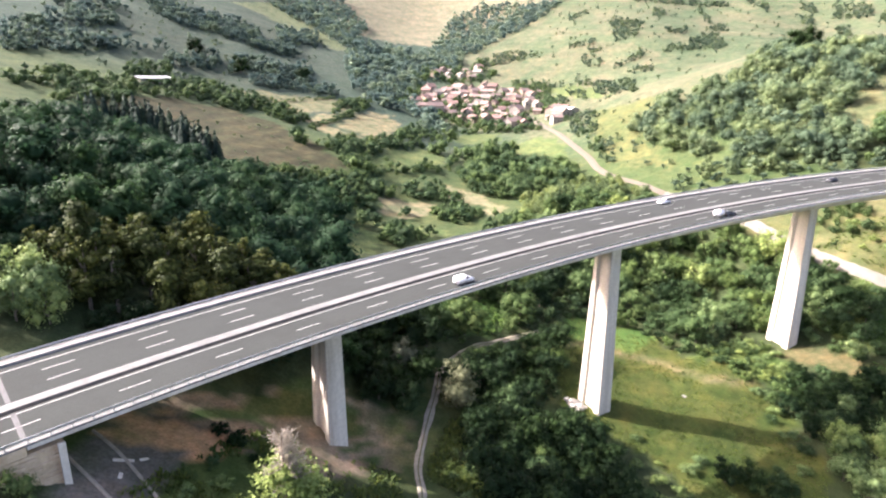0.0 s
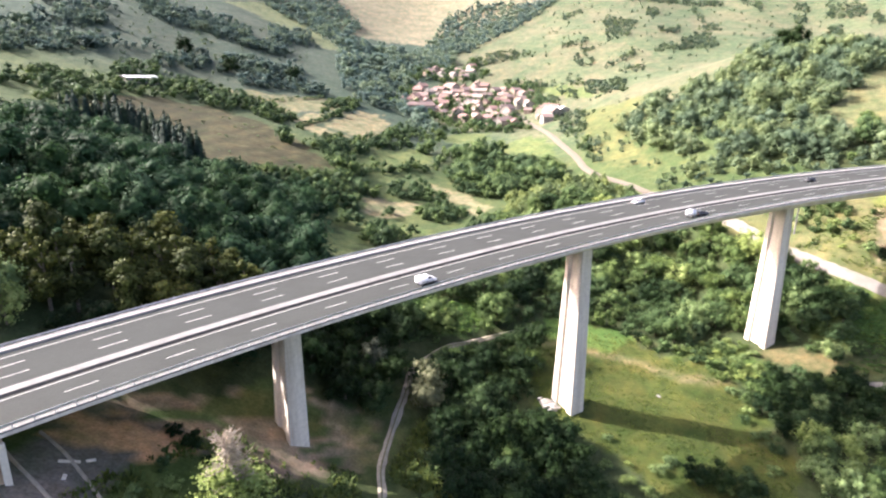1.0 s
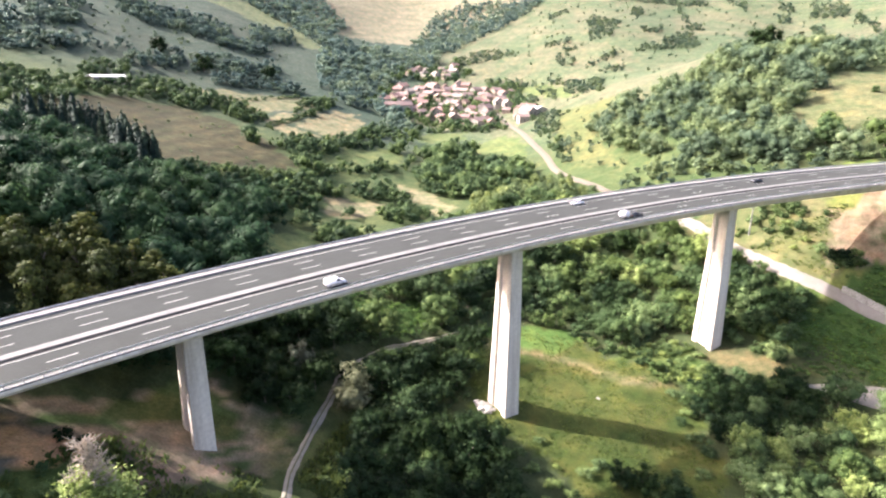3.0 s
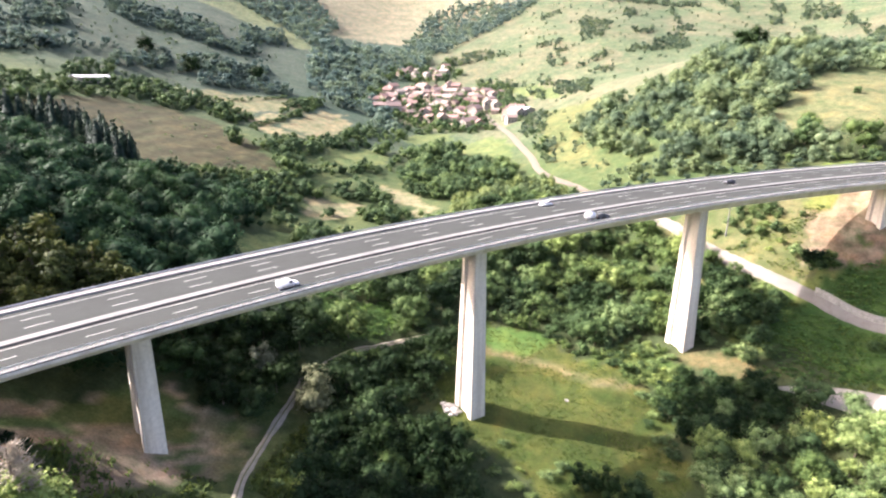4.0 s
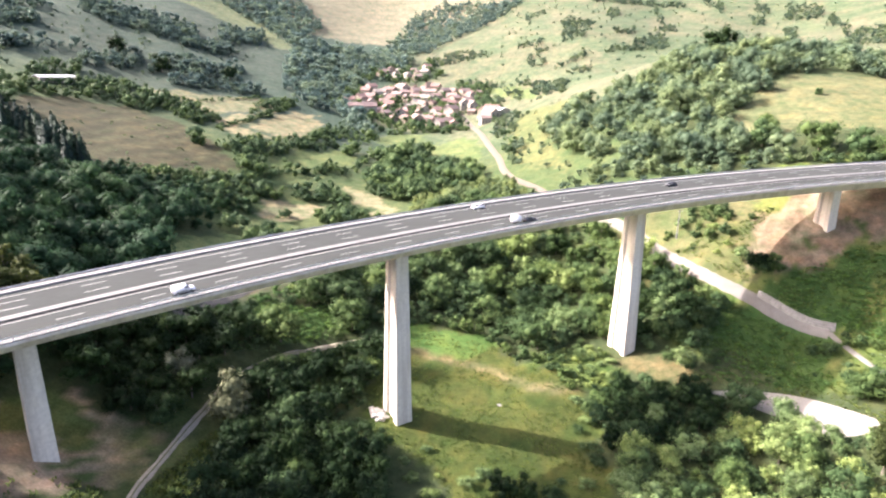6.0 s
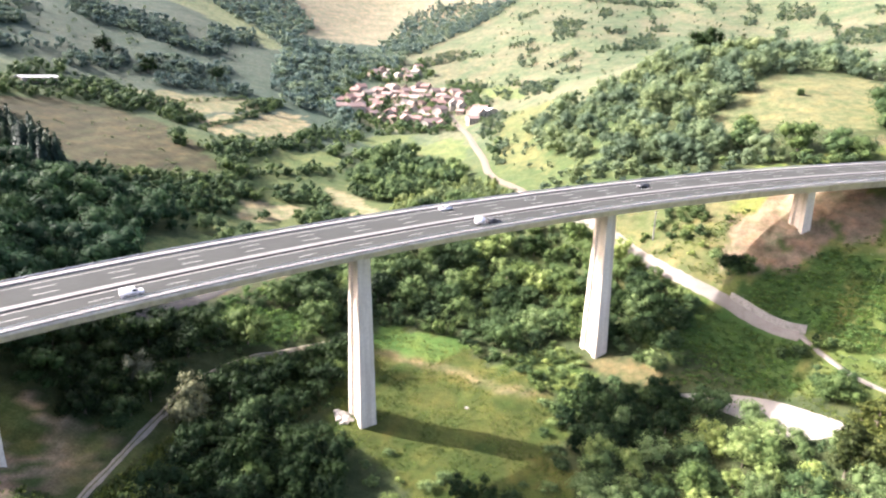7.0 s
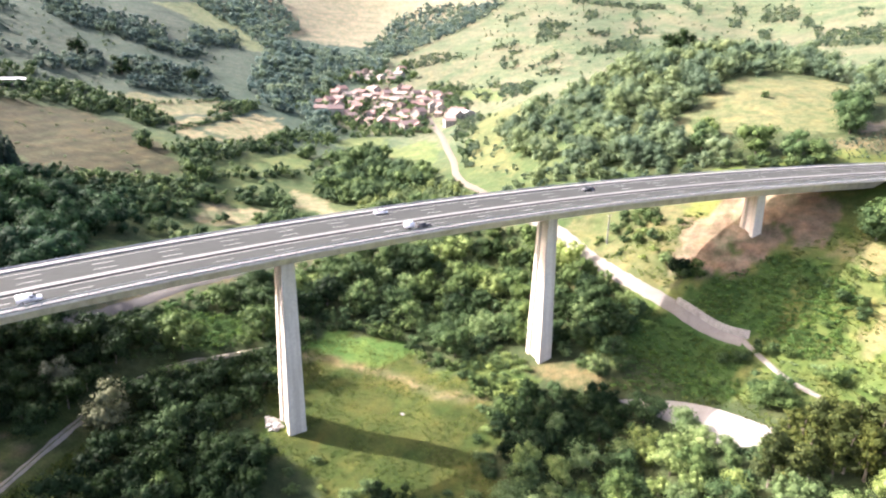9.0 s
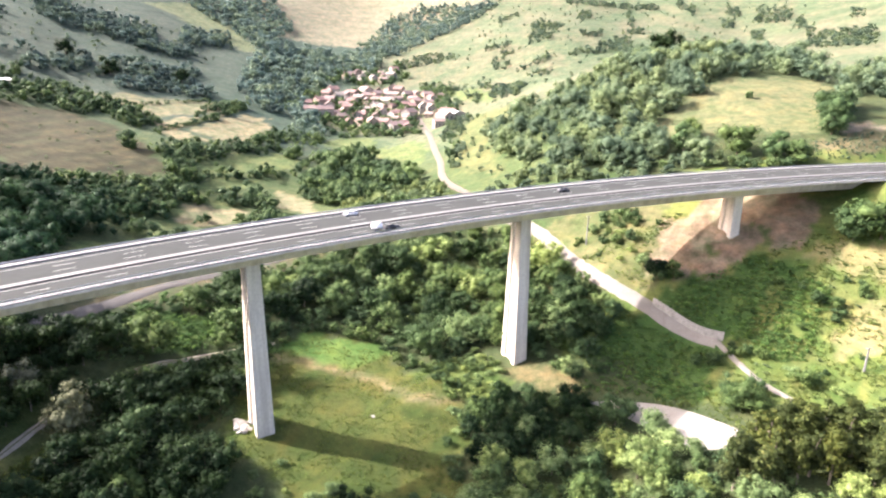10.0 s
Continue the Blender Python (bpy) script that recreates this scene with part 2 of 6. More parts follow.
def fast_mesh(name, verts, quads, material, tint=None, tris=None):
    """A large mesh from arrays of places and of four-cornered faces."""
    me = bpy.data.meshes.new(name)
    loops = quads.reshape(-1) if tris is None else np.concatenate([quads.reshape(-1), tris.reshape(-1)])
    sizes = np.full(len(quads), 4) if tris is None else np.concatenate([np.full(len(quads), 4), np.full(len(tris), 3)])
    me.vertices.add(len(verts))
    me.vertices.foreach_set("co", np.asarray(verts, np.float32).reshape(-1))
    me.loops.add(len(loops))
    me.loops.foreach_set("vertex_index", loops.astype(np.int32))
    me.polygons.add(len(sizes))
    me.polygons.foreach_set("loop_start", np.concatenate([[0], np.cumsum(sizes)[:-1]]).astype(np.int32))
    me.update(calc_edges=True)
    if tint is not None:
        me.attributes.new("tint", "FLOAT", "POINT").data.foreach_set("value", np.asarray(tint, np.float32))
    me.materials.append(material)
    me.validate()
    if tris is not None:
        me.polygons.foreach_set("use_smooth", [True] * len(me.polygons))
    return me


def part(name, me, parent, label="", at=None):
    ob = new(name, me)
    ob.parent = parent
    if at is not None:
        ob.matrix_basis = at
    return tagged(ob, label) if label else ob


def thing(name, label, category, group="", kind="", at=None, me=None):
    ob = new(name, me)
    if at is not None:
        ob.matrix_basis = at
    return tagged(ob, label, category, group, kind)


def box_mesh(name, sx, sy, sz, material, bevel=0.0, centre=(0, 0, 0)):
    bm = bmesh.new()
    bmesh.ops.create_cube(bm, size=1, matrix=Matrix.Translation(centre) @ Matrix.Diagonal((sx, sy, sz, 1)))
    if bevel:
        bmesh.ops.bevel(bm, geom=bm.edges[:], offset=bevel, segments=1, affect="EDGES")
    me = bpy.data.meshes.new(name)
    bm.to_mesh(me)
    bm.free()
    me.materials.append(material)
    return me


# ---- viaduct axis ----
AXIS_X, AXIS_Y, HEADING, BEND = 1.635, 108.928, 0.62656, 0.0018011
DECK_Z, GRADE, CREST, CROSSFALL = 45.088, 0.054737, -0.00005115, 0.01023
CENTRE_X, CENTRE_Y = AXIS_X + math.sin(HEADING) / BEND, AXIS_Y - math.cos(HEADING) / BEND
NEAR_JOINT, FAR_JOINT = -69.8, 246.0


def deck_height(s, u):
    return DECK_Z + GRADE * s + CREST * s * s + CROSSFALL * u


def on_deck(s, u, h=0.0):
    """A place by metres along the viaduct, metres across it (away from the valley road) and height over the road."""
    a = HEADING - BEND * s
    r = 1 / BEND + u
    return Vector((CENTRE_X - r * math.sin(a), CENTRE_Y + r * math.cos(a), deck_height(s, u) + h))


def along_across(x, y):
    s = (HEADING + math.pi / 2 - np.arctan2(y - CENTRE_Y, x - CENTRE_X)) / BEND
    return s, np.hypot(x - CENTRE_X, y - CENTRE_Y) - 1 / BEND


# Landforms: plan place, spread and height over the valley plane, metres.
MOUNTAINS = [
    (-150, 120, 110, 41.3), (-40, 1100, 420, 196.3), (39, 567, 110, -43), (800, 500, 260, 132.4),
    (-350, 400, 170, 54.9), (400, 0, 110, 44), (-20, 830, 170, -95.8), (-125, 393, 110, -24.7),
    (346, 703, 170, -43.3), (-40, 1100, 170, -74.4), (-152, 619, 110, -9.8), (650, 900, 170, 75.2),
    (0, 1500, 260, 102.2), (-500, 600, 110, 56.4), (-420, 900, 170, 42.4), (201, 682, 110, 24.8),
    (500, 400, 110, 20.4),
]
SPURS = [
    (220, 279, 70, 11.9), (52, 130, 45, -22), (-150, -50, 70, 46.6), (21, 295, 70, -18.6),
    (100, 0, 45, -20.1), (200, 60, 45, -7.1), (56, 429, 70, -17.5), (-23, 221, 45, -13.1),
    (350, 250, 70, 19.2), (208, 379, 70, 27), (81, 325, 45, -8.6), (-130, 240, 45, -6.5),
    (-250, 250, 70, 9.5), (320, 150, 70, 8.6), (206, 206, 45, 5.1),
]
KNOLLS = [
    (0, -80, 18, 12.9), (141, 156, 28, -10), (52, 130, 18, 2.7), (-60, 40, 18, 6),
    (100, 60, 18, -7.1), (40, 60, 18, -10.3), (102, 205, 28, -19.7), (-13, 96, 18, -6),
    (-54, 186, 28, -5.2), (131, 192, 28, 6.7), (100, 90, 18, -4.9), (189, 150, 28, -6.6),
    (0, 50, 18, -2), (200, -100, 28, -4.9), (60, 95, 18, -1.5), (-82, 146, 28, 6.9),
    (-46, 144, 28, -4.1), (57, 208, 28, -8), (112, 126, 28, -8.9), (17, 128, 18, -4.4),
    (94, 116, 18, 4), (147, 120, 28, 2.9), (14, 161, 28, -2.1), (-85, 20, 18, -1.1),
]


def land_height(x, y):
    """Height of the land: a rising valley floor, the landforms, the road's banks and cuttings, and small unevenness."""
    x, y = np.asarray(x, float), np.asarray(y, float)
    h = -4 + 0.115 * np.maximum(0, y - 100)
    for hx, hy, spread, rise in MOUNTAINS + SPURS + KNOLLS:
        h = h + rise * np.exp(-((x - hx) ** 2 + (y - hy) ** 2) / (2 * spread * spread))
    away = np.clip(np.hypot(x - 40, y) / 150, 0.6, 6)
    h = h + 0.22 * away * (np.sin(0.19 / away * x + 1.3 * np.sin(0.11 * y / away)) + np.sin(0.23 / away * y + 1.7 * np.sin(0.13 * x / away)))
    s, u = along_across(x, y)
    road = deck_height(s, u)
    off = np.maximum(np.maximum(0, u - 16.5), np.where(s < 90, 1.5 * (-1.0 - u), -9.5 - u))
    bank = road - 0.5 - off * 0.6 - 0.75 * np.where(s < 90, np.maximum(0, s - NEAR_JOINT + 5), np.maximum(0, FAR_JOINT - 3 - s))
    close = (np.abs(u) < 120) & (s > -140) & (s < 420)
    h = np.where(close, np.maximum(h, bank), h)
    cut = road - 0.5 + off * 0.6 + 2 * np.where(s < 90, np.maximum(0, s - NEAR_JOINT + 5), np.maximum(0, FAR_JOINT - 3 - s))
    return np.where(close & ((s < -60) | (s > 225)), np.minimum(h, np.maximum(cut, bank)), h)


def land_z(x, y):
    return float(land_height(x, y))


def inside(x, y, outline):
    """Which of the places lie inside a closed outline in plan."""
    if np.size(x) == 1:
        px, py, odd = float(np.ravel(x)[0]), float(np.ravel(y)[0]), False
        for (ax, ay), (bx, by) in zip(outline, outline[1:] + outline[:1]):
            if (ay > py) != (by > py) and px < (bx - ax) * (py - ay) / (by - ay) + ax:
                odd = not odd
        return np.array([odd])
    hit = np.zeros(np.shape(x), bool)
    for (ax, ay), (bx, by) in zip(outline, outline[1:] + outline[:1]):
        if ay != by:
            hit ^= ((ay > y) != (by > y)) & (x < (bx - ax) * (y - ay) / (by - ay) + ax)
    return hit


def smooth_line(points, step):
    """A curve through points of the plan, in even steps."""
    p = np.array([points[0], *points, points[-1]], float)
    out = []
    for i in range(1, len(p) - 2):
        n = max(2, int(np.linalg.norm(p[i + 1] - p[i]) / step))
        for t in np.arange(n) / n:
            out.append(0.5 * (2 * p[i] + (p[i + 1] - p[i - 1]) * t + (2 * p[i - 1] - 5 * p[i] + 4 * p[i + 1] - p[i + 2]) * t * t
                              + (3 * p[i] - 3 * p[i + 1] + p[i + 2] - p[i - 1]) * t ** 3))
    return np.array(out + [p[-2]])


def line_distance(x, y, points):
    if np.size(x) == 1:
        p = np.asarray(points, float)
        a, v = p[:-1], np.diff(p, axis=0)
        w = np.array([float(np.ravel(x)[0]), float(np.ravel(y)[0])]) - a
        t = np.minimum(1, np.maximum(0, (w * v).sum(1) / ((v * v).sum(1) + 1e-9)))
        return np.array([np.sqrt(((w - v * t[:, None]) ** 2).sum(1).min())])
    d = np.full(np.shape(x), 1e9)
    for (ax, ay), (bx, by) in zip(points[:-1], points[1:]):
        l2 = (bx - ax) ** 2 + (by - ay) ** 2 + 1e-9
        t = np.clip(((x - ax) * (bx - ax) + (y - ay) * (by - ay)) / l2, 0, 1)
        d = np.minimum(d, np.hypot(x - ax - t * (bx - ax), y - ay - t * (by - ay)))
    return d


# Lines and outlines of the plan, metres.
VALLEY_ROAD = [(66, 500), (75, 429), (79, 382), (83, 349), (84, 325), (88, 300), (99, 266), (112, 243), (122, 228), (132, 199), (139, 184), (147, 173), (153, 166), (160, 160)]
FOOTPATH = [(160, 160), (162, 153), (165, 144), (169, 135), (172, 126), (177, 116)]
FARM_TRACK = [(0, 60), (-2, 76), (-3, 88), (-4, 97), (-3, 109), (-1, 124), (0, 132), (7, 148), (16, 157), (25, 165), (34, 172)]
BANK_LANE = [(-27, 130), (-22, 141), (-17, 153), (-14, 161), (-11, 170), (-8, 180), (-4, 190), (1, 200), (8, 210), (30, 235), (64, 249), (93, 253), (107, 249)]
# Outline of the deck's shade on the bank, painted darker in land_cover.
BANK_SHADE = [(120, 150), (128, 168), (146, 178), (156, 179), (180, 185), (192, 180), (174, 166), (160, 160), (152, 141), (136, 148)]
WORN_PATH = [(36, 165), (44, 164.8), (53.5, 164.4), (63.5, 161.5), (70, 157), (77, 154), (87, 152)]
FERNS = [(-3, 157), (-4, 169), (6, 176), (17, 180), (24, 173), (23, 167), (10, 156)]
LEFT_FIELD = [(-144, 194), (-129, 190), (-109, 156), (-128, 148)]
VILLAGE = [(-26, 507), (1, 592), (89, 571), (95, 475), (76, 442), (-3, 458)]
YARD = [(122, 149), (130, 148), (138, 145), (144, 140), (150, 133), (153, 128), (150, 124), (142, 125), (139, 129), (135, 136), (129, 144)]
MEADOW = [(33, 160), (34, 168), (37, 175), (41, 181), (49, 182.5), (58, 182), (66, 178.5), (69, 171), (80, 164), (84, 159), (90, 149), (90, 134), (88, 118), (82, 104), (60, 104), (50, 116), (44, 124), (27, 130), (33, 147)]
LAWN = [(34, 167), (37, 175), (41, 180), (49, 182), (58, 181), (66, 178), (65, 168), (56, 166.5), (43, 166.5)]
BRAMBLE_STRIP = [(70, 172), (80, 167), (92, 173), (102, 171), (101, 158), (94, 151), (87, 155), (81, 164)]
BARE_EARTH = [(-50, 84), (-38, 92), (-21, 111), (-8, 111), (-3, 106), (-6, 94), (-22, 80), (-34, 70), (-40, 62), (-52, 60)]
RED_EARTH = [(-50, 75), (-42, 83), (-38, 82), (-32, 78), (-36, 74.5), (-41, 73), (-46, 72)]
DARK_GRAVEL = [(-47, 66), (-45, 71), (-37, 74), (-35, 71), (-34, 62), (-41, 58), (-46, 61)]
BANK_GREEN = [(-34.5, 62), (-35, 71), (-34.5, 75), (-30, 80), (-24, 72), (-22, 60)]
MOSSY_STRIP = [(-35, 94), (-26, 103), (-16, 106), (-16, 101), (-25, 98), (-33, 89)]
BROWN_FIELD = [(-160, 279), (-158, 290), (-155, 313), (-148, 334), (-137, 342), (-124, 349), (-107, 346), (-89, 338), (-70, 323), (-59, 311), (-48, 295), (-49, 285), (-63, 273), (-77, 256), (-88, 242), (-100, 255), (-121, 276), (-137, 283), (-150, 279)]
STUBBLE_FIELD = [(-56, 419), (-40, 444), (-30, 410), (-35, 372), (-47, 364), (-62, 370), (-68, 378), (-61, 394)]
TERRACES = [(-135, 393), (-115, 413), (-89, 430), (-61, 451), (-58, 431), (-74, 405), (-91, 378), (-104, 378), (-121, 387)]
FIELDS_GREEN = [
    [(-39, 316), (-31, 345), (-14, 370), (-2, 363), (2, 348), (-11, 336), (-23, 323), (-33, 312)],
    [(-38, 282), (-31, 301), (-10, 323), (-12, 308), (-25, 295), (-34, 279)],
    [(5, 421), (21, 437), (38, 441), (38, 413), (21, 403), (10, 398)],
    [(37, 397), (51, 410), (67, 417), (75, 390), (76, 370), (67, 356), (56, 362), (45, 377)],
    [(94, 565), (115, 552), (129, 517), (125, 476), (108, 513), (93, 540)],
    [(-43, 191), (-41, 206), (-32, 220), (-24, 220), (-22, 207), (-27, 194), (-34, 184), (-39, 184)],
    [(-39, 235), (-34, 244), (-28, 243), (-27, 236), (-7, 245), (2, 242), (-4, 234), (-18, 236), (-31, 224)],
]
FIELDS_TAN = [
    [(-30, 263), (-22, 274), (-9, 274), (-2, 269), (-8, 258), (-19, 250), (-27, 248)],
    [(1, 311), (11, 306), (20, 294), (28, 281), (24, 263), (19, 267), (17, 279), (9, 287), (2, 292)],
    [(-86, 374), (-74, 397), (-60, 421), (-66, 389), (-69, 366), (-60, 360), (-48, 357), (-58, 349), (-74, 352)],
]
PIER_EARTH = [(103.3, 167.6), (108.8, 168.4), (113.5, 162.6), (118.9, 159.1), (120.1, 154.0), (116.2, 152.0), (108.0, 152.8), (103.7, 157.5)]
CUT_EARTH = [(150, 191), (154, 199), (168, 209), (181, 215), (200, 214), (207, 211), (207, 203), (204, 196), (200, 189), (184, 186), (169, 183), (155, 180)]
# Sandy top of the cutting; its paler colour also has sunlight painted in.
LIT_SAND_EDGE = [(160, 195), (170, 202), (180, 209), (196, 213), (206, 212), (204, 208), (192, 206), (178, 199), (166, 192)]
HILL_FIELD = [(176, 280), (205, 305), (224, 318), (268, 312), (260, 278), (230, 246), (206, 262), (190, 258)]
HEAD_MOUNTAIN = [(-167, 842), (-107, 736), (-58, 768), (-18, 786), (25, 855), (88, 897), (155, 929), (160, 1600), (-260, 1600)]
SUNNY_RIDGE = [(-226, 677), (-172, 667), (-112, 629), (-91, 637), (-130, 689), (-188, 755), (-198, 769)]
VALLEY_SLOPE = [(106, 440), (141, 385), (112, 335), (112, 285), (92, 322), (92, 380)]

GREEN, BRIGHT, LUSH, SCRUB = (0.057, 0.078, 0.03), (0.092, 0.116, 0.044), (0.062, 0.106, 0.029), (0.045, 0.058, 0.024)
DRY, TAN, BROWN, EARTH, RED, OCHRE = (0.135, 0.13, 0.073), (0.178, 0.158, 0.09), (0.045, 0.042, 0.0235), (0.225, 0.19, 0.165), (0.52, 0.29, 0.15), (0.235, 0.17, 0.12)


def patchy(x, y, size):
    """Irregular patches between 0 and 1, about one size apart."""
    a, b = x / size, y / size
    a, b = a + 0.9 * np.sin(1.3 * b + 0.7), b + 0.9 * np.sin(1.7 * a)
    a, b = a + 0.5 * np.sin(2.9 * b), b + 0.5 * np.sin(3.1 * a + 1.1)
    return np.clip(0.5 + 0.42 * np.sin(2.1 * a) * np.sin(2.3 * b) + 0.22 * np.sin(5.3 * a + 2 * b) + 0.12 * np.sin(9.1 * b - 7 * a), 0, 1)


def land_cover(x, y):
    """Ground colour by what grows or lies there, with some shade and haze painted in."""
    wx = x + 2.2 * np.sin(0.31 * y) + 1.2 * np.sin(0.83 * y + 0.4 * x)
    wy = y + 2.2 * np.sin(0.27 * x) + 1.2 * np.sin(0.71 * x - 0.5 * y)
    c = np.empty((*np.shape(x), 3))
    c[:] = SCRUB
    open_land = (np.clip((wy - 205) / 40, 0, 1) * (wx < 160))[..., None]
    c = c * (1 - open_land) + np.array(GREEN) * open_land
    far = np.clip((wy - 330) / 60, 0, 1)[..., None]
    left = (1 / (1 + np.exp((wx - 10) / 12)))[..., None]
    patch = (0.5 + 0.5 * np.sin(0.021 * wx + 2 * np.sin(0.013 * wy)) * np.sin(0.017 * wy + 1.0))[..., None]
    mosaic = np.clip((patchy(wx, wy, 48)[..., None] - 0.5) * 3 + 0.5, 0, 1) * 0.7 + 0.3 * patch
    # Haze and cloud shade are painted into the left hillside's dark bluish green.
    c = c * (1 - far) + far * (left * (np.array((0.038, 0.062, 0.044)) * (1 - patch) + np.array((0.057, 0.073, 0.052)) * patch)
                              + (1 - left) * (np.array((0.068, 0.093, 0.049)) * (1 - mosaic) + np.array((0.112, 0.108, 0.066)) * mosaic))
    # The head mountain's tan is raised to stand in for lit haze.
    for colour, outlines in (((0.175, 0.158, 0.105), [HEAD_MOUNTAIN]), ((0.105, 0.122, 0.062), [SUNNY_RIDGE]), ((0.092, 0.1, 0.041), [VALLEY_SLOPE]), ((0.105, 0.125, 0.033), [MEADOW]), ((0.11, 0.095, 0.05), [[(214, 219), (226, 240), (241, 245), (255, 243), (262, 236), (250, 219)]]), ((0.2, 0.165, 0.115), [[(239, 247), (246, 253), (262, 251), (256, 244)]]), ((0.074, 0.126, 0.03), [LAWN]), ((0.07, 0.098, 0.026), [BRAMBLE_STRIP]), (EARTH, [BARE_EARTH]), (RED, [RED_EARTH]), (BROWN, [BROWN_FIELD]),
                             (TAN, [STUBBLE_FIELD, *FIELDS_TAN]), (DRY, [TERRACES]), ((0.104, 0.108, 0.052), [HILL_FIELD]), (BRIGHT, [*FIELDS_GREEN, LEFT_FIELD]), (LUSH, [FERNS]), ((0.125, 0.128, 0.076), [VILLAGE]), ((0.12, 0.1, 0.047), [PIER_EARTH]), (OCHRE, [CUT_EARTH]), ((0.27, 0.215, 0.15), [LIT_SAND_EDGE])):
        for outline in outlines:
            c[inside(wx, wy, outline)] = colour
    ledge = 0.5 + 0.5 * np.sin(2.1 * land_height(x, y) + 3 * patchy(x, y, 24))
    c = np.where(inside(wx, wy, BROWN_FIELD)[..., None], np.array((0.046, 0.0435, 0.0205)) * (0.78 + 0.42 * ledge * patchy(x + 9, y, 14))[..., None] + np.array((0.012, 0.01, 0.004)) * ledge[..., None], c)
    right = (wx > 118) & (wy < 232) & (wx + wy > 290)
    weeds = patchy(x, y, 11)[..., None]
    c = np.where((right & ~inside(wx, wy, CUT_EARTH))[..., None], np.array((0.066, 0.104, 0.024)) * (1 - weeds) + np.array((0.12, 0.126, 0.04)) * weeds, c)
    upper = (right & (wy > 183) & (wx < 162) & ~inside(wx, wy, CUT_EARTH))[..., None]
    c = np.where(upper, np.array((0.07, 0.085, 0.031)) * (1 - weeds) + np.array((0.108, 0.1, 0.047)) * weeds, c)
    # Deck shade painted into the bank's grass colour.
    c[right & inside(wx, wy, BANK_SHADE)] = (0.042, 0.078, 0.019)
    rubble = patchy(x + 5, y + 12, 7)[..., None]
    cut = inside(wx, wy, CUT_EARTH) & ~inside(wx, wy, LIT_SAND_EDGE)
    c = np.where(cut[..., None], np.array((0.135, 0.097, 0.064)) * (1 - rubble) + np.array((0.225, 0.168, 0.113)) * rubble, c)
    c = np.where((cut & (patchy(x, y + 3, 12) > 0.9) & (wy < 200))[..., None], np.array((0.075, 0.098, 0.03)), c)
    dry = (inside(wx, wy, [(194, 184), (216, 182), (211, 167), (198, 172)]) | inside(wx, wy, [(186, 159), (206, 161), (201, 149), (188, 148)]))
    c[dry] = (0.165, 0.15, 0.066)
    turf = patchy(x + 40, y, 9)[..., None]
    c = np.where((inside(wx, wy, MEADOW) & ~inside(wx, wy, LAWN))[..., None], np.array((0.039, 0.06, 0.013)) * (1 - turf) + np.array((0.073, 0.076, 0.019)) * turf, c)
    soil = patchy(x, y + 30, 8)[..., None]
    c = np.where((inside(wx, wy, BARE_EARTH) & ~inside(wx, wy, RED_EARTH))[..., None], np.array((0.15, 0.11, 0.073)) * (1 - soil) + np.array((0.275, 0.208, 0.142)) * soil, c)
    moss = (inside(wx, wy, BARE_EARTH) & ~inside(wx, wy, RED_EARTH) & (patchy(x + 17, y, 13) > 0.74))[..., None]
    c = np.where(moss, np.array((0.075, 0.1, 0.032)), c)
    for colour, outline in (((0.155, 0.13, 0.108), DARK_GRAVEL), ((0.07, 0.095, 0.026), BANK_GREEN), ((0.085, 0.095, 0.03), MOSSY_STRIP)):
        edge = inside(0.5 * (wx + x), 0.5 * (wy + y), outline)
        c[edge] = colour
    trodden = (0.6 * np.exp(-(line_distance(wx * 0.4 + x * 0.6, wy * 0.4 + y * 0.6, WORN_PATH) / 1.7) ** 2) * (0.35 + 0.65 * patchy(x, y, 6)))[..., None]
    c = c * (1 - trodden) + np.array((0.25, 0.19, 0.12)) * trodden
    side = (0.85 * np.exp(-((line_distance(wx, wy, FARM_TRACK) - 4) / 3.5) ** 2) * (y < 125))[..., None]
    c = c * (1 - side) + np.array((0.085, 0.1, 0.032)) * side
    verge = (0.8 * np.exp(-(line_distance(wx, wy, BANK_LANE) / 5.0) ** 2))[..., None]
    return c * (1 - verge) + np.array((0.11, 0.092, 0.058)) * verge


def build_land():
    def steps(start, low, high, end, step, growth):
        out, v, d = [low], low, step
        while v > start:
            d *= growth
            v -= d
            out.insert(0, v)
        out += list(np.arange(low + step, high, step))
        v, d = out[-1], step
        while v < end:
            d *= growth
            v += d
            out.append(v)
        return np.array(out)

    xs = steps(-1500, -80, 220, 1700, 1.8, 1.024)
    ys = steps(-700, 50, 250, 2600, 1.8, 1.019)
    gx, gy = np.meshgrid(xs, ys)
    verts = np.stack([gx, gy, land_height(gx, gy)], -1).reshape(-1, 3)
    w, n = len(xs), len(ys)
    i = (np.arange(n - 1)[:, None] * w + np.arange(w - 1)[None]).reshape(-1)
    me = fast_mesh("ground", verts, np.stack([i, i + 1, i + 1 + w, i + w], 1), LAND)
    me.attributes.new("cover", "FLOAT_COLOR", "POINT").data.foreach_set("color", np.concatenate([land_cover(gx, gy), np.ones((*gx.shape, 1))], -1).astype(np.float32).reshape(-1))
    me.polygons.foreach_set("use_smooth", [True] * len(me.polygons))
    tagged(new("ground", me), "green and dry hill country with meadows, fields and bare earth", "ground", kind="structure")


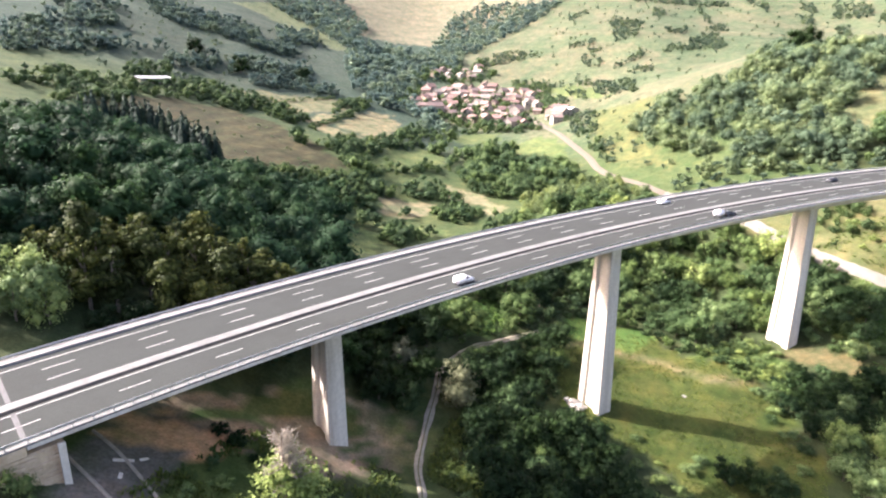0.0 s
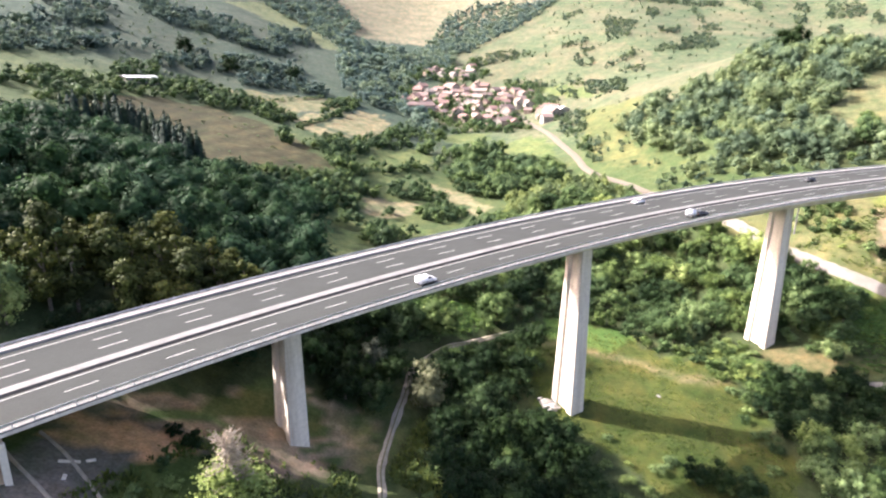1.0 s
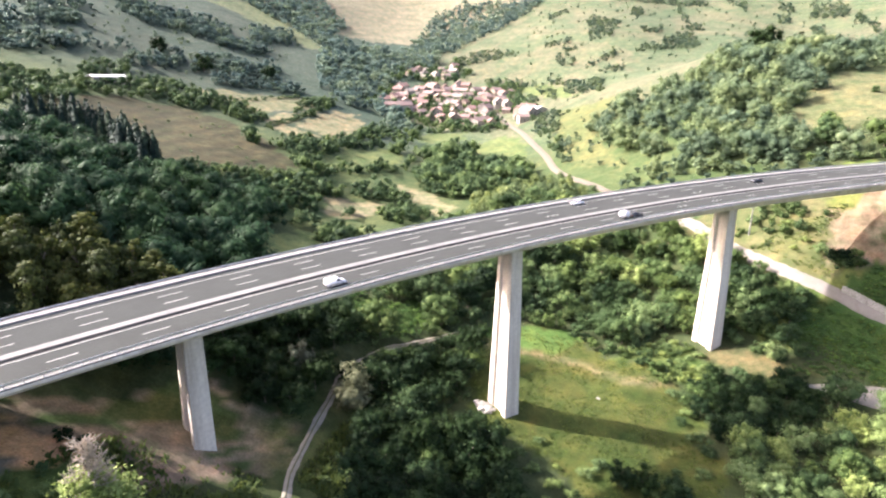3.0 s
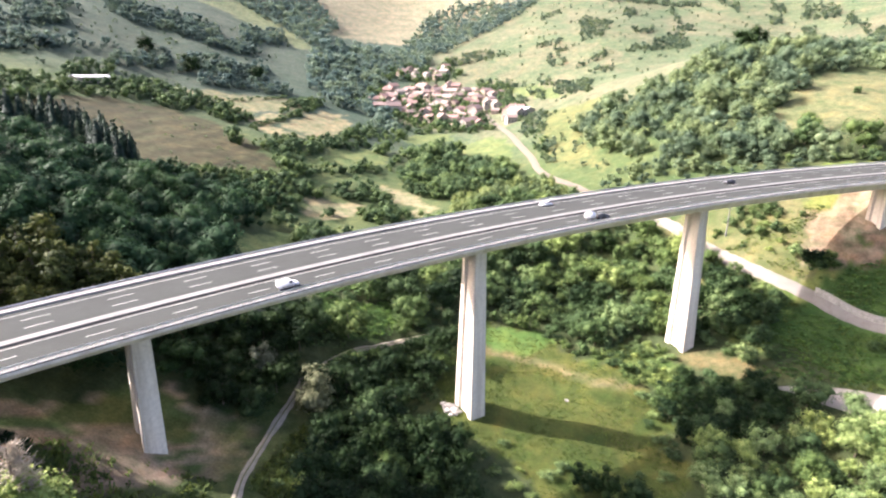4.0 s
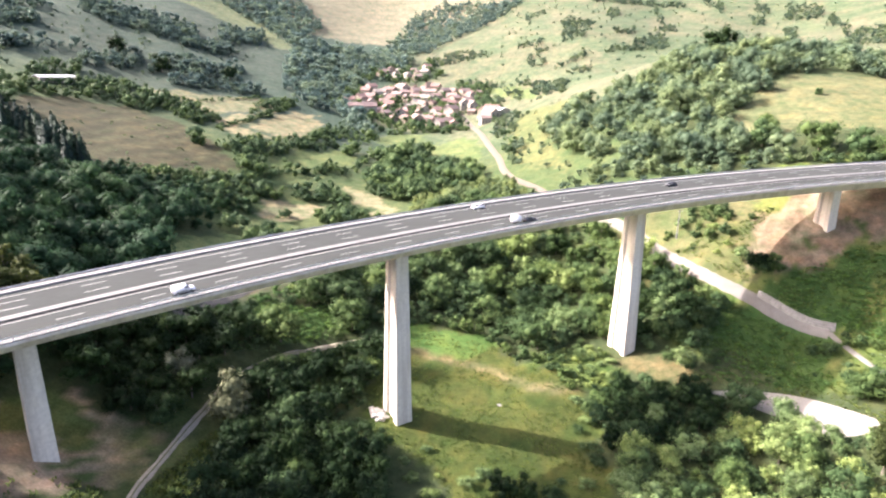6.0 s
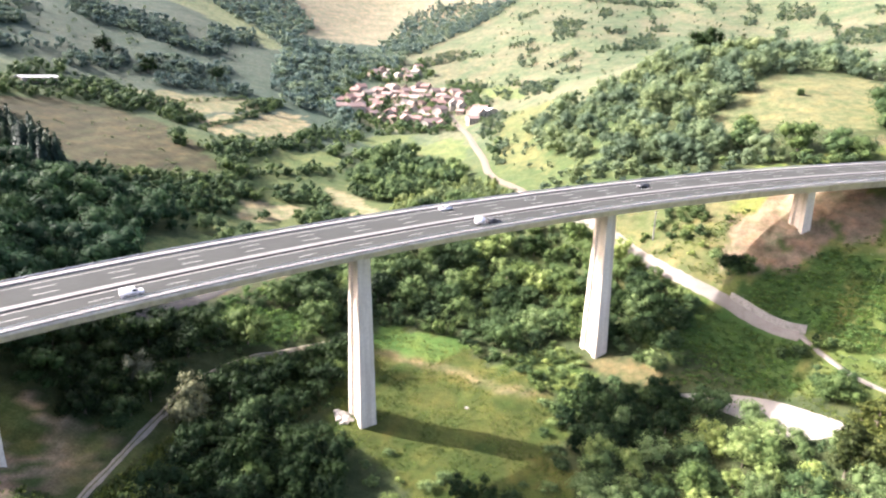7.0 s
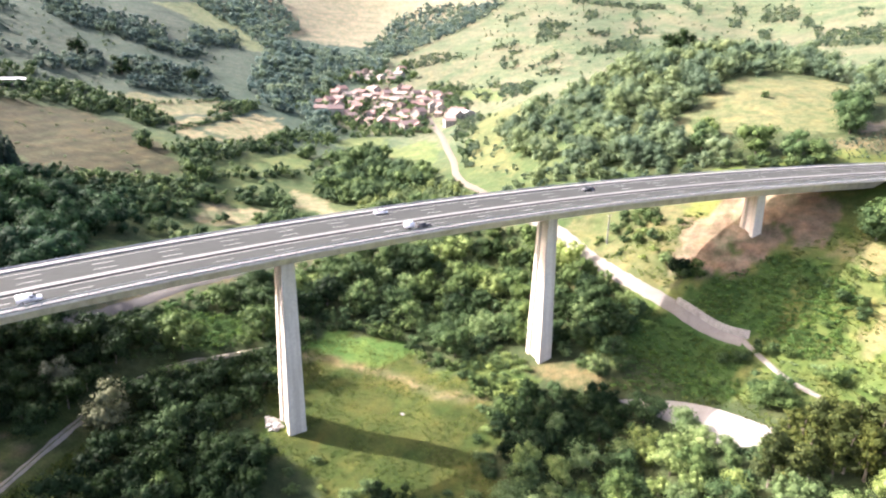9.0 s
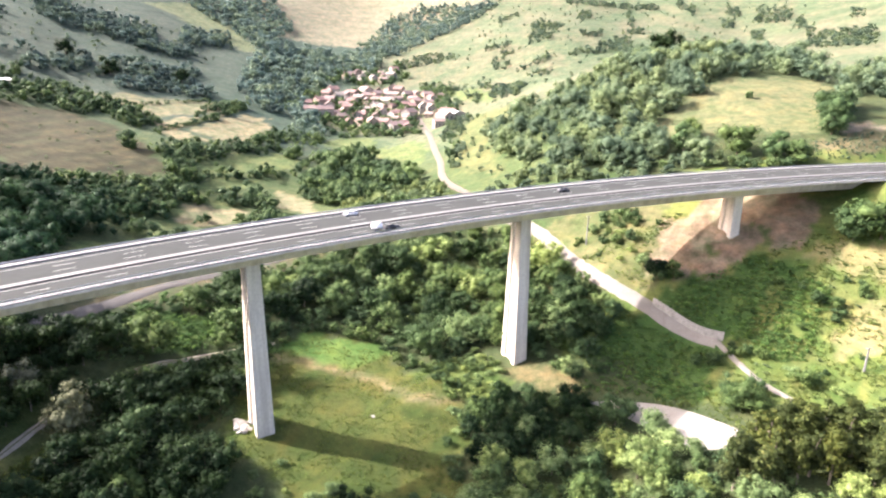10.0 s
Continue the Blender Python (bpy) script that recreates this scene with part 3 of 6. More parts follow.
def draped_way(name, line, width, material, lift, label, step=2.0, ragged=0.25):
    """A road or track laid over the land, with a low crown and uneven verges."""
    c = smooth_line(line, step)
    t = np.gradient(c, axis=0)
    t /= np.linalg.norm(t, axis=1)[:, None]
    side = np.stack([-t[:, 1], t[:, 0]], 1)
    rng = np.random.default_rng(len(line))
    across = np.array([-0.5, -0.3, 0, 0.3, 0.5])
    wob = 1 + ragged * rng.uniform(-0.5, 0.5, (len(c), 5)) * (np.abs(across) > 0.4)
    p = c[:, None] + side[:, None] * (across * width * wob)[..., None]
    z = land_height(p[..., 0], p[..., 1]) + lift * np.array([0.15, 1, 1.15, 1, 0.15])
    verts = np.concatenate([p, z[..., None]], -1).reshape(-1, 3)
    i = (np.arange(len(c) - 1)[:, None] * 5 + np.arange(4)[None]).reshape(-1)
    me = fast_mesh(name, verts, np.stack([i, i + 5, i + 6, i + 1][::-1], 1), material)
    return tagged(new(name, me), label, name.replace("_", " "), kind="structure")


build_land()
draped_way("road", VALLEY_ROAD[6:], 4.2, GRAVEL, 0.35, "pale gravel road climbing under the viaduct")
draped_way("road", VALLEY_ROAD[:7], 3.6, DUSTY_ROAD, 0.35, "dusty tan lane down the valley to the village")
draped_way("lane", BANK_LANE, 4.4, LANE_GREY, 0.3, "grey dirt lane along the wooded bank", ragged=0.4)
draped_way("footpath", FOOTPATH, 1.6, GRAVEL, 0.25, "narrow pale footpath on the grassy slope")
draped_way("track", FARM_TRACK, 1.6, TRACK, 0.2, "grey gravel farm track winding under the viaduct", ragged=0.5)
draped_way("track_grass", FARM_TRACK, 0.4, VERGE_GRASS, 0.27, "strip of grass between the ruts of the farm track", step=1.0, ragged=0.9)


def build_yard():
    c = np.array(smooth_line(YARD + YARD[:1], 1.5))
    middle = c.mean(0)
    rings = [c * f + middle * (1 - f) for f in (1.0, 0.9, 0.6, 0.3)]
    verts = [(x, y, land_z(x, y) + lift) for ring, lift in zip(rings, (0.05, 0.28, 0.3, 0.3)) for x, y in ring]
    n = len(c)
    faces = [(r * n + i, r * n + (i + 1) % n, (r + 1) * n + (i + 1) % n, (r + 1) * n + i) for r in range(3) for i in range(n - 1)]
    faces.append([3 * n + i for i in range(n - 1)])
    tagged(new("gravel_yard", mesh_of("gravel_yard", verts, faces, WHITE_GRAVEL)), "bright white gravel yard among the bushes", "gravel yard", kind="structure")


build_yard()


# ---- viaduct ----
viaduct = thing("viaduct", "tall curved concrete motorway viaduct with grey asphalt across the valley", "viaduct")


def sweep(name, profile, start, end, material, step=2.5, closed=True):
    """A section (across, up) drawn along the viaduct."""
    ss = np.linspace(start, end, max(2, int(abs(end - start) / step) + 1))
    n = len(profile)
    verts = [on_deck(s, u, h) for s in ss for u, h in profile]
    faces = [(j * n + i, (j + 1) * n + i, (j + 1) * n + (i + 1) % n, j * n + (i + 1) % n) for j in range(len(ss) - 1) for i in range(n if closed else n - 1)]
    if closed:
        faces += [list(range(n)), [(len(ss) - 1) * n + i for i in reversed(range(n))]]
    me = mesh_of(name, verts, faces, material)
    bm = bmesh.new()
    bm.from_mesh(me)
    bmesh.ops.recalc_face_normals(bm, faces=bm.faces[:])
    bm.to_mesh(me)
    bm.free()
    return me


ROAD_START, ROAD_END = -125, 420
part("deck_slab", sweep("deck_slab", [(-8.2, -0.05), (-8.3, -0.1), (-8.3, -0.5), (-8.0, -0.6), (-3.5, -1.15), (10.9, -1.15), (16.8, -0.7), (17.2, -0.6), (17.2, -0.1), (17.1, -0.05), (1.3, -0.05), (1.28, -0.6), (0.82, -0.6), (0.8, -0.05)], NEAR_JOINT, FAR_JOINT, CONCRETE), viaduct, "weathered concrete deck slab")
part("box_girder", sweep("box_girder", [(-2.6, -1.1), (-1.0, -4.3), (8.4, -4.3), (10.0, -1.1)], NEAR_JOINT + 3.7, FAR_JOINT - 0.5, CONCRETE), viaduct, "concrete box girder under the deck")
part("approach_slab", sweep("approach_slab", [(-8.3, -0.05), (-8.3, -1.2), (17.2, -1.2), (17.2, -0.05), (1.3, -0.05), (1.28, -0.6), (0.82, -0.6), (0.8, -0.05)], ROAD_START, NEAR_JOINT - 0.12, ABUTMENT), viaduct)
part("approach_slab", sweep("approach_slab", [(-8.3, -0.05), (-8.3, -1.2), (17.2, -1.2), (17.2, -0.05), (1.3, -0.05), (1.28, -0.6), (0.82, -0.6), (0.8, -0.05)], FAR_JOINT + 0.12, ROAD_END, ABUTMENT), viaduct)
part("carriageway", sweep("carriageway", [(-7.35, -0.04), (-7.35, 0.0), (0.78, 0.0), (0.78, -0.04)], ROAD_START, ROAD_END, ASPHALT), viaduct, "grey asphalt carriageway with two lanes")
part("carriageway", sweep("carriageway", [(3.12, -0.04), (3.12, 0.0), (15.0, 0.0), (15.0, -0.04)], ROAD_START, ROAD_END, ASPHALT), viaduct, "grey asphalt carriageway with three lanes")
for name, u in (("edge_line", -6.6), ("edge_line", 0.25), ("edge_line", 3.5), ("edge_line", 13.5)):
    part(name, sweep(name, [(u - 0.11, 0.001), (u - 0.1, 0.006), (u + 0.1, 0.006), (u + 0.11, 0.001)], ROAD_START, ROAD_END, ROAD_PAINT), viaduct, "white painted edge line")


def lane_dash(s, u):
    return sweep("lane_dash", [(u - 0.1, 0.001), (u - 0.09, 0.006), (u + 0.09, 0.006), (u + 0.1, 0.001)], s, s + 4.0, ROAD_PAINT, step=2)


for i in range(-4, 38):
    part("lane_dash", lane_dash(-71.5 + 12.8 * i, -3.2), viaduct)
    for u in (6.9, 10.5):
        part("lane_dash", lane_dash(-65.0 + 12.55 * i, u), viaduct)
part("median_kerb", sweep("median_kerb", [(1.34, -0.04), (1.34, 0.24), (1.4, 0.28), (1.78, 0.28), (1.84, 0.25), (2.3, 0.25), (2.36, 0.28), (3.0, 0.28), (3.06, 0.22), (3.1, -0.04)], ROAD_START, ROAD_END, MEDIAN), viaduct, "pale concrete median strip beside a dark slot")
# Dark strip that paints the shade of the slot and kerb's near face.
part("slot_lining", sweep("slot_lining", [(0.84, -0.56), (0.84, -0.5), (1.26, -0.5), (1.3, 0.25), (1.335, 0.25), (1.335, -0.04), (1.29, -0.56)], ROAD_START, ROAD_END, JOINT), viaduct, "dark strip painting the shade in the slot and on the kerb face")
part("edge_kerb", sweep("edge_kerb", [(15.05, -0.04), (15.12, 0.34), (15.18, 0.38), (16.98, 0.38), (17.04, 0.32), (17.08, -0.04)], ROAD_START, ROAD_END, PALE_CONCRETE), viaduct, "pale concrete edge kerb")
part("kerb", sweep("kerb", [(-7.38, -0.04), (-7.4, 0.13), (-7.45, 0.16), (-8.2, 0.16), (-8.26, 0.1), (-8.26, -0.04)], ROAD_START, ROAD_END, MEDIAN), viaduct, "pale concrete edge kerb")
for s in (NEAR_JOINT, FAR_JOINT):
    part("expansion_joint", sweep("expansion_joint", [(-7.3, 0.002), (-7.3, 0.012), (0.7, 0.012), (0.7, 0.002)], s - 0.3, s + 0.3, JOINT, step=1), viaduct, "dark rubber expansion joint")
    part("expansion_joint", sweep("expansion_joint", [(3.7, 0.002), (3.7, 0.012), (14.95, 0.012), (14.95, 0.002)], s - 0.3, s + 0.3, JOINT, step=1), viaduct, "dark rubber expansion joint")


def build_guardrail(u, height, spacing, label):
    rail = part("guardrail", sweep("guardrail", [(u, height), (u + 0.05, height + 0.06), (u, height + 0.12), (u + 0.05, height + 0.2), (u, height + 0.28), (u - 0.04, height + 0.28), (u - 0.04, height)], ROAD_START, ROAD_END, STEEL), viaduct, label)
    post = box_mesh("post", 0.12, 0.1, height + 0.12, STEEL, centre=(0, 0, (height + 0.12) / 2))
    for i in range(int((300 + 90) / spacing)):
        s = -90 + spacing * i
        a = HEADING - BEND * s
        ob = part("post", post, rail)
        ob.matrix_basis = Matrix.Translation(on_deck(s, u - 0.12, 0.15)) @ Matrix.Rotation(a, 4, "Z")


build_guardrail(-7.75, 0.5, 2.27, "galvanised steel guardrail on posts")
build_guardrail(16.95, 0.55, 4.54, "galvanised steel outer railing on posts")


def build_pier(s, name="pier"):
    """A tapered shaft with a recessed panel down each long side, on a footing."""
    a = HEADING - BEND * s
    middle = on_deck(s, 3.0)
    top = middle.z - 4.25
    base = min(land_z(middle.x + dx, middle.y + dy) for dx in (-4, 0, 4) for dy in (-4, 0, 4)) - 1.0
    tall = top - base
    rings = []
    for f in (0.0, 0.25, 0.5, 0.75, 1.0):
        down = tall * (1 - f)
        x, y = 1.6 + 0.013 * down, 2.7 + 0.027 * down
        r, w, c = 0.6, y * 0.52, 0.18
        half = [(x, -y + c), (x, -w), (x - r, -w + 0.3), (x - r, w - 0.3), (x, w), (x, y - c), (x - c, y)]
        ring = half + [(-px, -py) for px, py in half]
        rings.append([(px, py, base + tall * f) for px, py in ring])
    n = len(rings[0])
    verts = [v for ring in rings for v in ring]
    faces = [(j * n + i, j * n + (i + 1) % n, (j + 1) * n + (i + 1) % n, (j + 1) * n + i) for j in range(len(rings) - 1) for i in range(n)]
    faces += [list(range(n))[::-1], [(len(rings) - 1) * n + i for i in range(n)]]
    pier = part(name, mesh_of(name, verts, faces, CONCRETE), viaduct, "tall tapering concrete pier with recessed sides")
    pier.matrix_basis = Matrix.Translation((middle.x, middle.y, 0)) @ Matrix.Rotation(a, 4, "Z")
    foot = part("footing", box_mesh("footing", 6.4, 9.6, 1.6, PALE_CONCRETE, 0.08, centre=(0, 0, base - 0.2)), pier)
    bearing = part("bearing", box_mesh("bearing", 1.1, 1.1, 0.22, JOINT, 0.03, centre=(0, -1.2, top + 0.08)), pier)
    part("bearing", bearing.data, pier, at=Matrix.Translation((0, 2.4, 0)))
    return pier


for s in (-25.0, 47.2, 120.9, 196.2):
    build_pier(s)


def build_abutment(start, end):
    me = sweep("abutment", [(-8.0, -1.25), (-8.0, -14), (15.7, -14), (15.7, -1.25)], start, end, ABUTMENT, step=6)
    ab = part("abutment", me, viaduct, "stained concrete abutment wall with panel joints")
    for i in range(14):
        top = -1.35 - 0.52 * i
        s, k = end - 0.75, 0
        while s > max(start, end - 21):
            length = (1.2, 1.7, 0.9, 1.4, 0.8, 1.1, 1.9)[(k * 3 + i * 2) % 7]
            proud = 8.06 + 0.07 * ((k * 7 + i * 5) % 4)
            part("wall_block", sweep("wall_block", [(-8.0, top), (-proud, top - 0.04), (-proud, top - 0.45), (-8.0, top - 0.49)], s - length + 0.07, s, ABUTMENT, step=3), ab)
            s, k = s - length, k + 1
    part("pilaster", sweep("pilaster", [(-7.9, -1.25), (-8.4, -1.25), (-8.4, -13), (-7.9, -13)], end - 0.7, end + 0.1, CONCRETE, step=2), ab, "pale concrete pilaster")


build_abutment(-124, NEAR_JOINT + 3.6)
build_abutment(FAR_JOINT - 1.0, 275)


# ---- trees ----
CORE_V = np.array([(1, 0, 0), (-1, 0, 0), (0, 1, 0), (0, -1, 0), (0, 0, 1), (0, 0, -1)], float)
CORE_F = np.array([(0, 2, 4), (2, 1, 4), (1, 3, 4), (3, 0, 4), (2, 0, 5), (1, 2, 5), (3, 1, 5), (0, 3, 5)])


def leaf_quads(rng, place, normal, leaf):
    """Small three-cornered leaf sprays at places, facing their normals."""
    n = len(place)
    normal = normal / np.linalg.norm(normal, axis=1)[:, None]
    one = np.cross(normal, rng.normal(size=(n, 3)))
    one /= np.linalg.norm(one, axis=1)[:, None]
    two = np.cross(normal, one)
    size = leaf * rng.uniform(0.55, 1.4, n)[:, None]
    return np.stack([place - one * size - two * size * 0.5, place + one * size - two * size * 0.5, place + two * size * 0.9 - normal * size * 0.2], 1).reshape(-1, 3)


def crown_arrays(seed, lobes, leaves, leaf, low=0.22, wide=0.36, conic=0.0, slim=1.0, loose=1.0, puff=1.0):
    """A crown for a tree one metre tall: boughs of uneven size, each a ragged cloud of leaf sprays."""
    rng = np.random.default_rng(seed)
    mid, half = (1 + low) / 2, (1 - low) / 2
    lean = rng.normal(scale=0.06, size=2)
    centres, radii = [], []
    for i in range(lobes):
        z = rng.uniform(-0.85, 0.78)
        ring = math.sqrt(max(0.0, 1 - z * z)) * (1 - conic * (z + 0.85) / 1.6)
        a = i * 2.4 + rng.uniform(-0.7, 0.7)
        r = ring * rng.uniform(0.2, 0.98)
        centres.append((wide * (slim * r * math.cos(a) + lean[0] * z), wide * (slim * r * math.sin(a) + lean[1] * z), mid + half * z * 0.88))
        radii.append(puff * wide * rng.choice((0.24, 0.33, 0.42, 0.56)) * rng.uniform(0.85, 1.15) * (1 - 0.55 * conic * (z + 0.85) / 1.6))
    centres, radii = np.array(centres), np.array(radii)
    share = radii ** 2 / np.sum(radii ** 2)
    which = rng.choice(lobes, leaves, p=share)
    d = rng.normal(size=(leaves, 3))
    d[:, 2] += 0.35
    d /= np.linalg.norm(d, axis=1)[:, None]
    ragged = 1 + 0.2 * np.sin(5 * d[:, 0] + which) * np.sin(4 * d[:, 1] + 2 * which) + 0.16 * np.sin(9 * d[:, 2] + 7 * d[:, 0] + which)
    place = centres[which] + d * (radii[which] * ragged * rng.uniform(0.86 - 0.14 * loose, 1.08 + 0.2 * loose, leaves))[:, None] * np.array([1, 1, 0.82])
    corners = leaf_quads(rng, place, d + np.array([0, 0, 0.25]) + rng.normal(scale=0.28 * loose, size=(leaves, 3)), leaf)
    core_v = (CORE_V[None] * (radii * 0.8)[:, None, None] * rng.uniform(0.8, 1.0, (lobes, 6, 1)) + centres[:, None]).reshape(-1, 3)
    core_f = (CORE_F[None] + (np.arange(lobes) * 6)[:, None, None]).reshape(-1, 3)
    return np.concatenate([corners, core_v]), np.zeros((0, 4), int), np.concatenate([np.arange(leaves * 3).reshape(-1, 3), core_f + leaves * 3]), centres


def conifer_arrays(seed, leaves, leaf, wide):
    """A spire of drooping sprays in tiers round a narrow cone."""
    rng = np.random.default_rng(seed)
    z = 1 - 0.96 * np.sqrt(rng.random(leaves))
    a = rng.uniform(0, 2 * math.pi, leaves)
    r = wide * (1.02 - z) * (0.72 + 0.28 * np.abs(np.sin(15 * z + 2 * np.sin(a)))) * rng.uniform(0.8, 1.15, leaves)
    out = np.stack([np.cos(a), np.sin(a), np.zeros(leaves)], 1)
    place = out * r[:, None] + np.stack([0 * z, 0 * z, z - 0.25 * r], 1)
    corners = leaf_quads(rng, place, out + np.array([0, 0, 0.7]) + rng.normal(scale=0.3, size=(leaves, 3)), leaf)
    ring = [(0.7 * wide * math.cos(k), 0.7 * wide * math.sin(k), 0.03) for k in np.arange(6) * math.pi / 3]
    core = np.array(ring + [(0, 0, 0.97)])
    tris = np.array([(k, (k + 1) % 6, 6) for k in range(6)])
    return np.concatenate([corners, core]), np.zeros((0, 4), int), np.concatenate([np.arange(leaves * 3).reshape(-1, 3), tris + leaves * 3]), core


def trunk_arrays(seed, centres, top=0.7, thick=0.022, limbs=6, sides=6):
    """A tapered, slightly bent trunk with limbs that reach into the boughs."""
    rng = np.random.default_rng(seed + 100)
    verts, quads = [], []

    def tube(points, radii):
        first = len(verts)
        for p, r in zip(points, radii):
            for i in range(sides):
                a = 2 * math.pi * i / sides
                verts.append((p[0] + r * math.cos(a), p[1] + r * math.sin(a), p[2]))
        for j in range(len(points) - 1):
            for i in range(sides):
                quads.append((first + j * sides + i, first + j * sides + (i + 1) % sides, first + (j + 1) * sides + (i + 1) % sides, first + (j + 1) * sides + i))

    bend = rng.normal(scale=0.02, size=2)
    stem = [(bend[0] * f * f, bend[1] * f * f, -0.06 + (top + 0.06) * f) for f in (0, 0.1, 0.4, 0.7, 1)]
    tube(stem, [thick * 1.7, thick * 1.1, thick * 0.9, thick * 0.6, thick * 0.25])
    for c in centres[rng.permutation(len(centres))[:limbs]]:
        z = max(0.15, c[2] - 0.22)
        start = np.array([bend[0] * (z / top) ** 2, bend[1] * (z / top) ** 2, z])
        tube([start, start * 0.45 + c * 0.55 + np.array([0, 0, 0.02]), c], [thick * 0.5, thick * 0.34, thick * 0.12])
    return np.array(verts), np.array(quads)


def tree_prototype(name, seed, material, label, category, lobes, leaves, leaf, **shape):
    tree = thing(name, label, category, group=category + "s of the valley")
    v, q, t, centres = crown_arrays(seed, lobes, leaves, leaf, **shape)
    part("crown", fast_mesh("crown", v, q, material, tris=t), tree)
    v, q = trunk_arrays(seed, centres)
    part("trunk", fast_mesh("trunk", v, q, BARK), tree)
    return tree


def bush_prototype(seed, material, label):
    v, q, t, _ = crown_arrays(seed, 10, 860, 0.041, low=-0.12, wide=0.62)
    return thing("bush", label, "bush", group="bushes of the valley", me=fast_mesh("bush", v, q, material, tris=t))


class Planting:
    """Where trees stand: keeps them apart and off roads, decks and piers."""

    def __init__(self):
        self.cells = {}
        self.places = []

    def free(self, x, y, gap):
        size = 3.0
        reach = int(gap / size) + 1
        cx, cy = int(x // size), int(y // size)
        for i in range(cx - reach, cx + reach + 1):
            for j in range(cy - reach, cy + reach + 1):
                for px, py, pg in self.cells.get((i, j), ()):
                    if (px - x) ** 2 + (py - y) ** 2 < (0.5 * (gap + pg)) ** 2:
                        return False
        return True

    def put(self, x, y, gap):
        self.cells.setdefault((int(x // 3.0), int(y // 3.0)), []).append((x, y, gap))


planting = Planting()
WAYS = [(smooth_line(BANK_LANE, 4), 2.6), (smooth_line(VALLEY_ROAD, 6), 3.6), (smooth_line(FOOTPATH, 4), 1.6), (smooth_line(FARM_TRACK, 4), 2.0)]
CLEARINGS = [YARD, MEADOW, BARE_EARTH, BROWN_FIELD, STUBBLE_FIELD, *FIELDS_GREEN, *FIELDS_TAN, HILL_FIELD, FERNS, LEFT_FIELD, CUT_EARTH, PIER_EARTH]


def allowed(x, y, height, clearings=True):
    s, u = along_across(x, y)
    z = land_z(x, y)
    if -130 < s < 425 and -12 < u < 20 and z + height > deck_height(s, u) - 5.5:
        return False
    if -110 < s < 300 and 16 < u < 60:
        fall = (z + height - deck_height(s, 16.0) - 1) / math.tan(SUN_ELEVATION)
        if fall > 0 and along_across(x - math.sin(SUN_AZIMUTH) * fall, y - math.cos(SUN_AZIMUTH) * fall)[1] < 15.5:
            return False
    for p in (-24.0, 46.4, 119.6, 195.5):
        if abs(s - p) < 5.5 and -6 < u < 10:
            return False
    one, two = np.array([x]), np.array([y])
    for line, width in WAYS:
        if line_distance(one, two, line)[0] < width + 0.12 * height:
            return False
    if height > 2 and -18 < x < 110 and 145 < y < 262:
        lane = WAYS[0][0]
        nearest = np.argmin((lane[:, 0] - x) ** 2 + (lane[:, 1] - y) ** 2)
        if y < lane[nearest, 1] and np.hypot(*(lane[nearest] - (x, y))) < height * 1.4:
            return False
    if height > 2 and 0 < x < 40 and 120 < y < 175:
        track = WAYS[3][0]
        nearest = np.argmin((track[:, 0] - x) ** 2 + (track[:, 1] - y) ** 2)
        if track[nearest, 1] > 144 and y < track[nearest, 1] and np.hypot(*(track[nearest] - (x, y))) < height * 0.6:
            return False
    if clearings:
        for outline in CLEARINGS:
            if inside(one, two, outline)[0]:
                return False
    return True


def scatter(seed, outline, count, gap, low, high, clearings=True):
    """Places (x, y, z, height) inside an outline of the plan."""
    rng = np.random.default_rng(seed)
    a = np.array(outline, float)
    out = []
    for _ in range(count * 6):
        if len(out) >= count:
            break
        x, y = rng.uniform(a[:, 0].min(), a[:, 0].max()), rng.uniform(a[:, 1].min(), a[:, 1].max())
        height = rng.uniform(low, high)
        if inside(np.array([x]), np.array([y]), outline)[0] and planting.free(x, y, gap * height / high) and allowed(x, y, height, clearings):
            planting.put(x, y, gap * height / high)
            out.append((x, y, land_z(x, y), height))
    return out


def plant_things(seed, prototypes, places, stretch=(0.85, 1.2)):
    rng = np.random.default_rng(seed)
    for x, y, z, height in places:
        w = height * rng.uniform(*stretch)
        m = Matrix.Translation((x, y, z - 0.02 * height)) @ Matrix.Rotation(rng.uniform(0, 6.28), 4, "Z") @ Matrix.Diagonal((w, w * rng.uniform(0.9, 1.1), height, 1))
        copy_thing(prototypes[rng.integers(len(prototypes))], m)


def plant_stuff(name, seed, templates, places, material, label, category, stretch=(0.85, 1.25)):
    """Uncountable trees of a wood as one mesh; each tree keeps a tint of its own."""
    rng = np.random.default_rng(seed)
    vs, qs, ts, tints, first = [], [], [], [], 0
    for x, y, z, height in places:
        v, q, t = templates[rng.integers(len(templates))][:3]
        a, w = rng.uniform(0, 6.28), height * rng.uniform(*stretch)
        c, s = math.cos(a), math.sin(a)
        vs.append(np.stack([(v[:, 0] * c - v[:, 1] * s) * w + x, (v[:, 0] * s + v[:, 1] * c) * w + y, v[:, 2] * height + z - 0.03 * height], 1))
        qs.append(q + first)
        ts.append(t + first)
        tints.append(np.full(len(v), rng.random()))
        first += len(v)
    if vs:
        me = fast_mesh(name, np.concatenate(vs), np.concatenate(qs), material, np.concatenate(tints), np.concatenate(ts))
        tagged(new(name, me), label, category, kind="stuff")



NEAR_WOOD = [crown_arrays(s, 16, 820, 0.037, low=0.04, wide=0.42) for s in range(20, 25)]
BIG_WOOD = [crown_arrays(s, 12, 1150, 0.031, low=0.02, wide=0.44, loose=0.3, puff=1.22) for s in range(130, 136)]
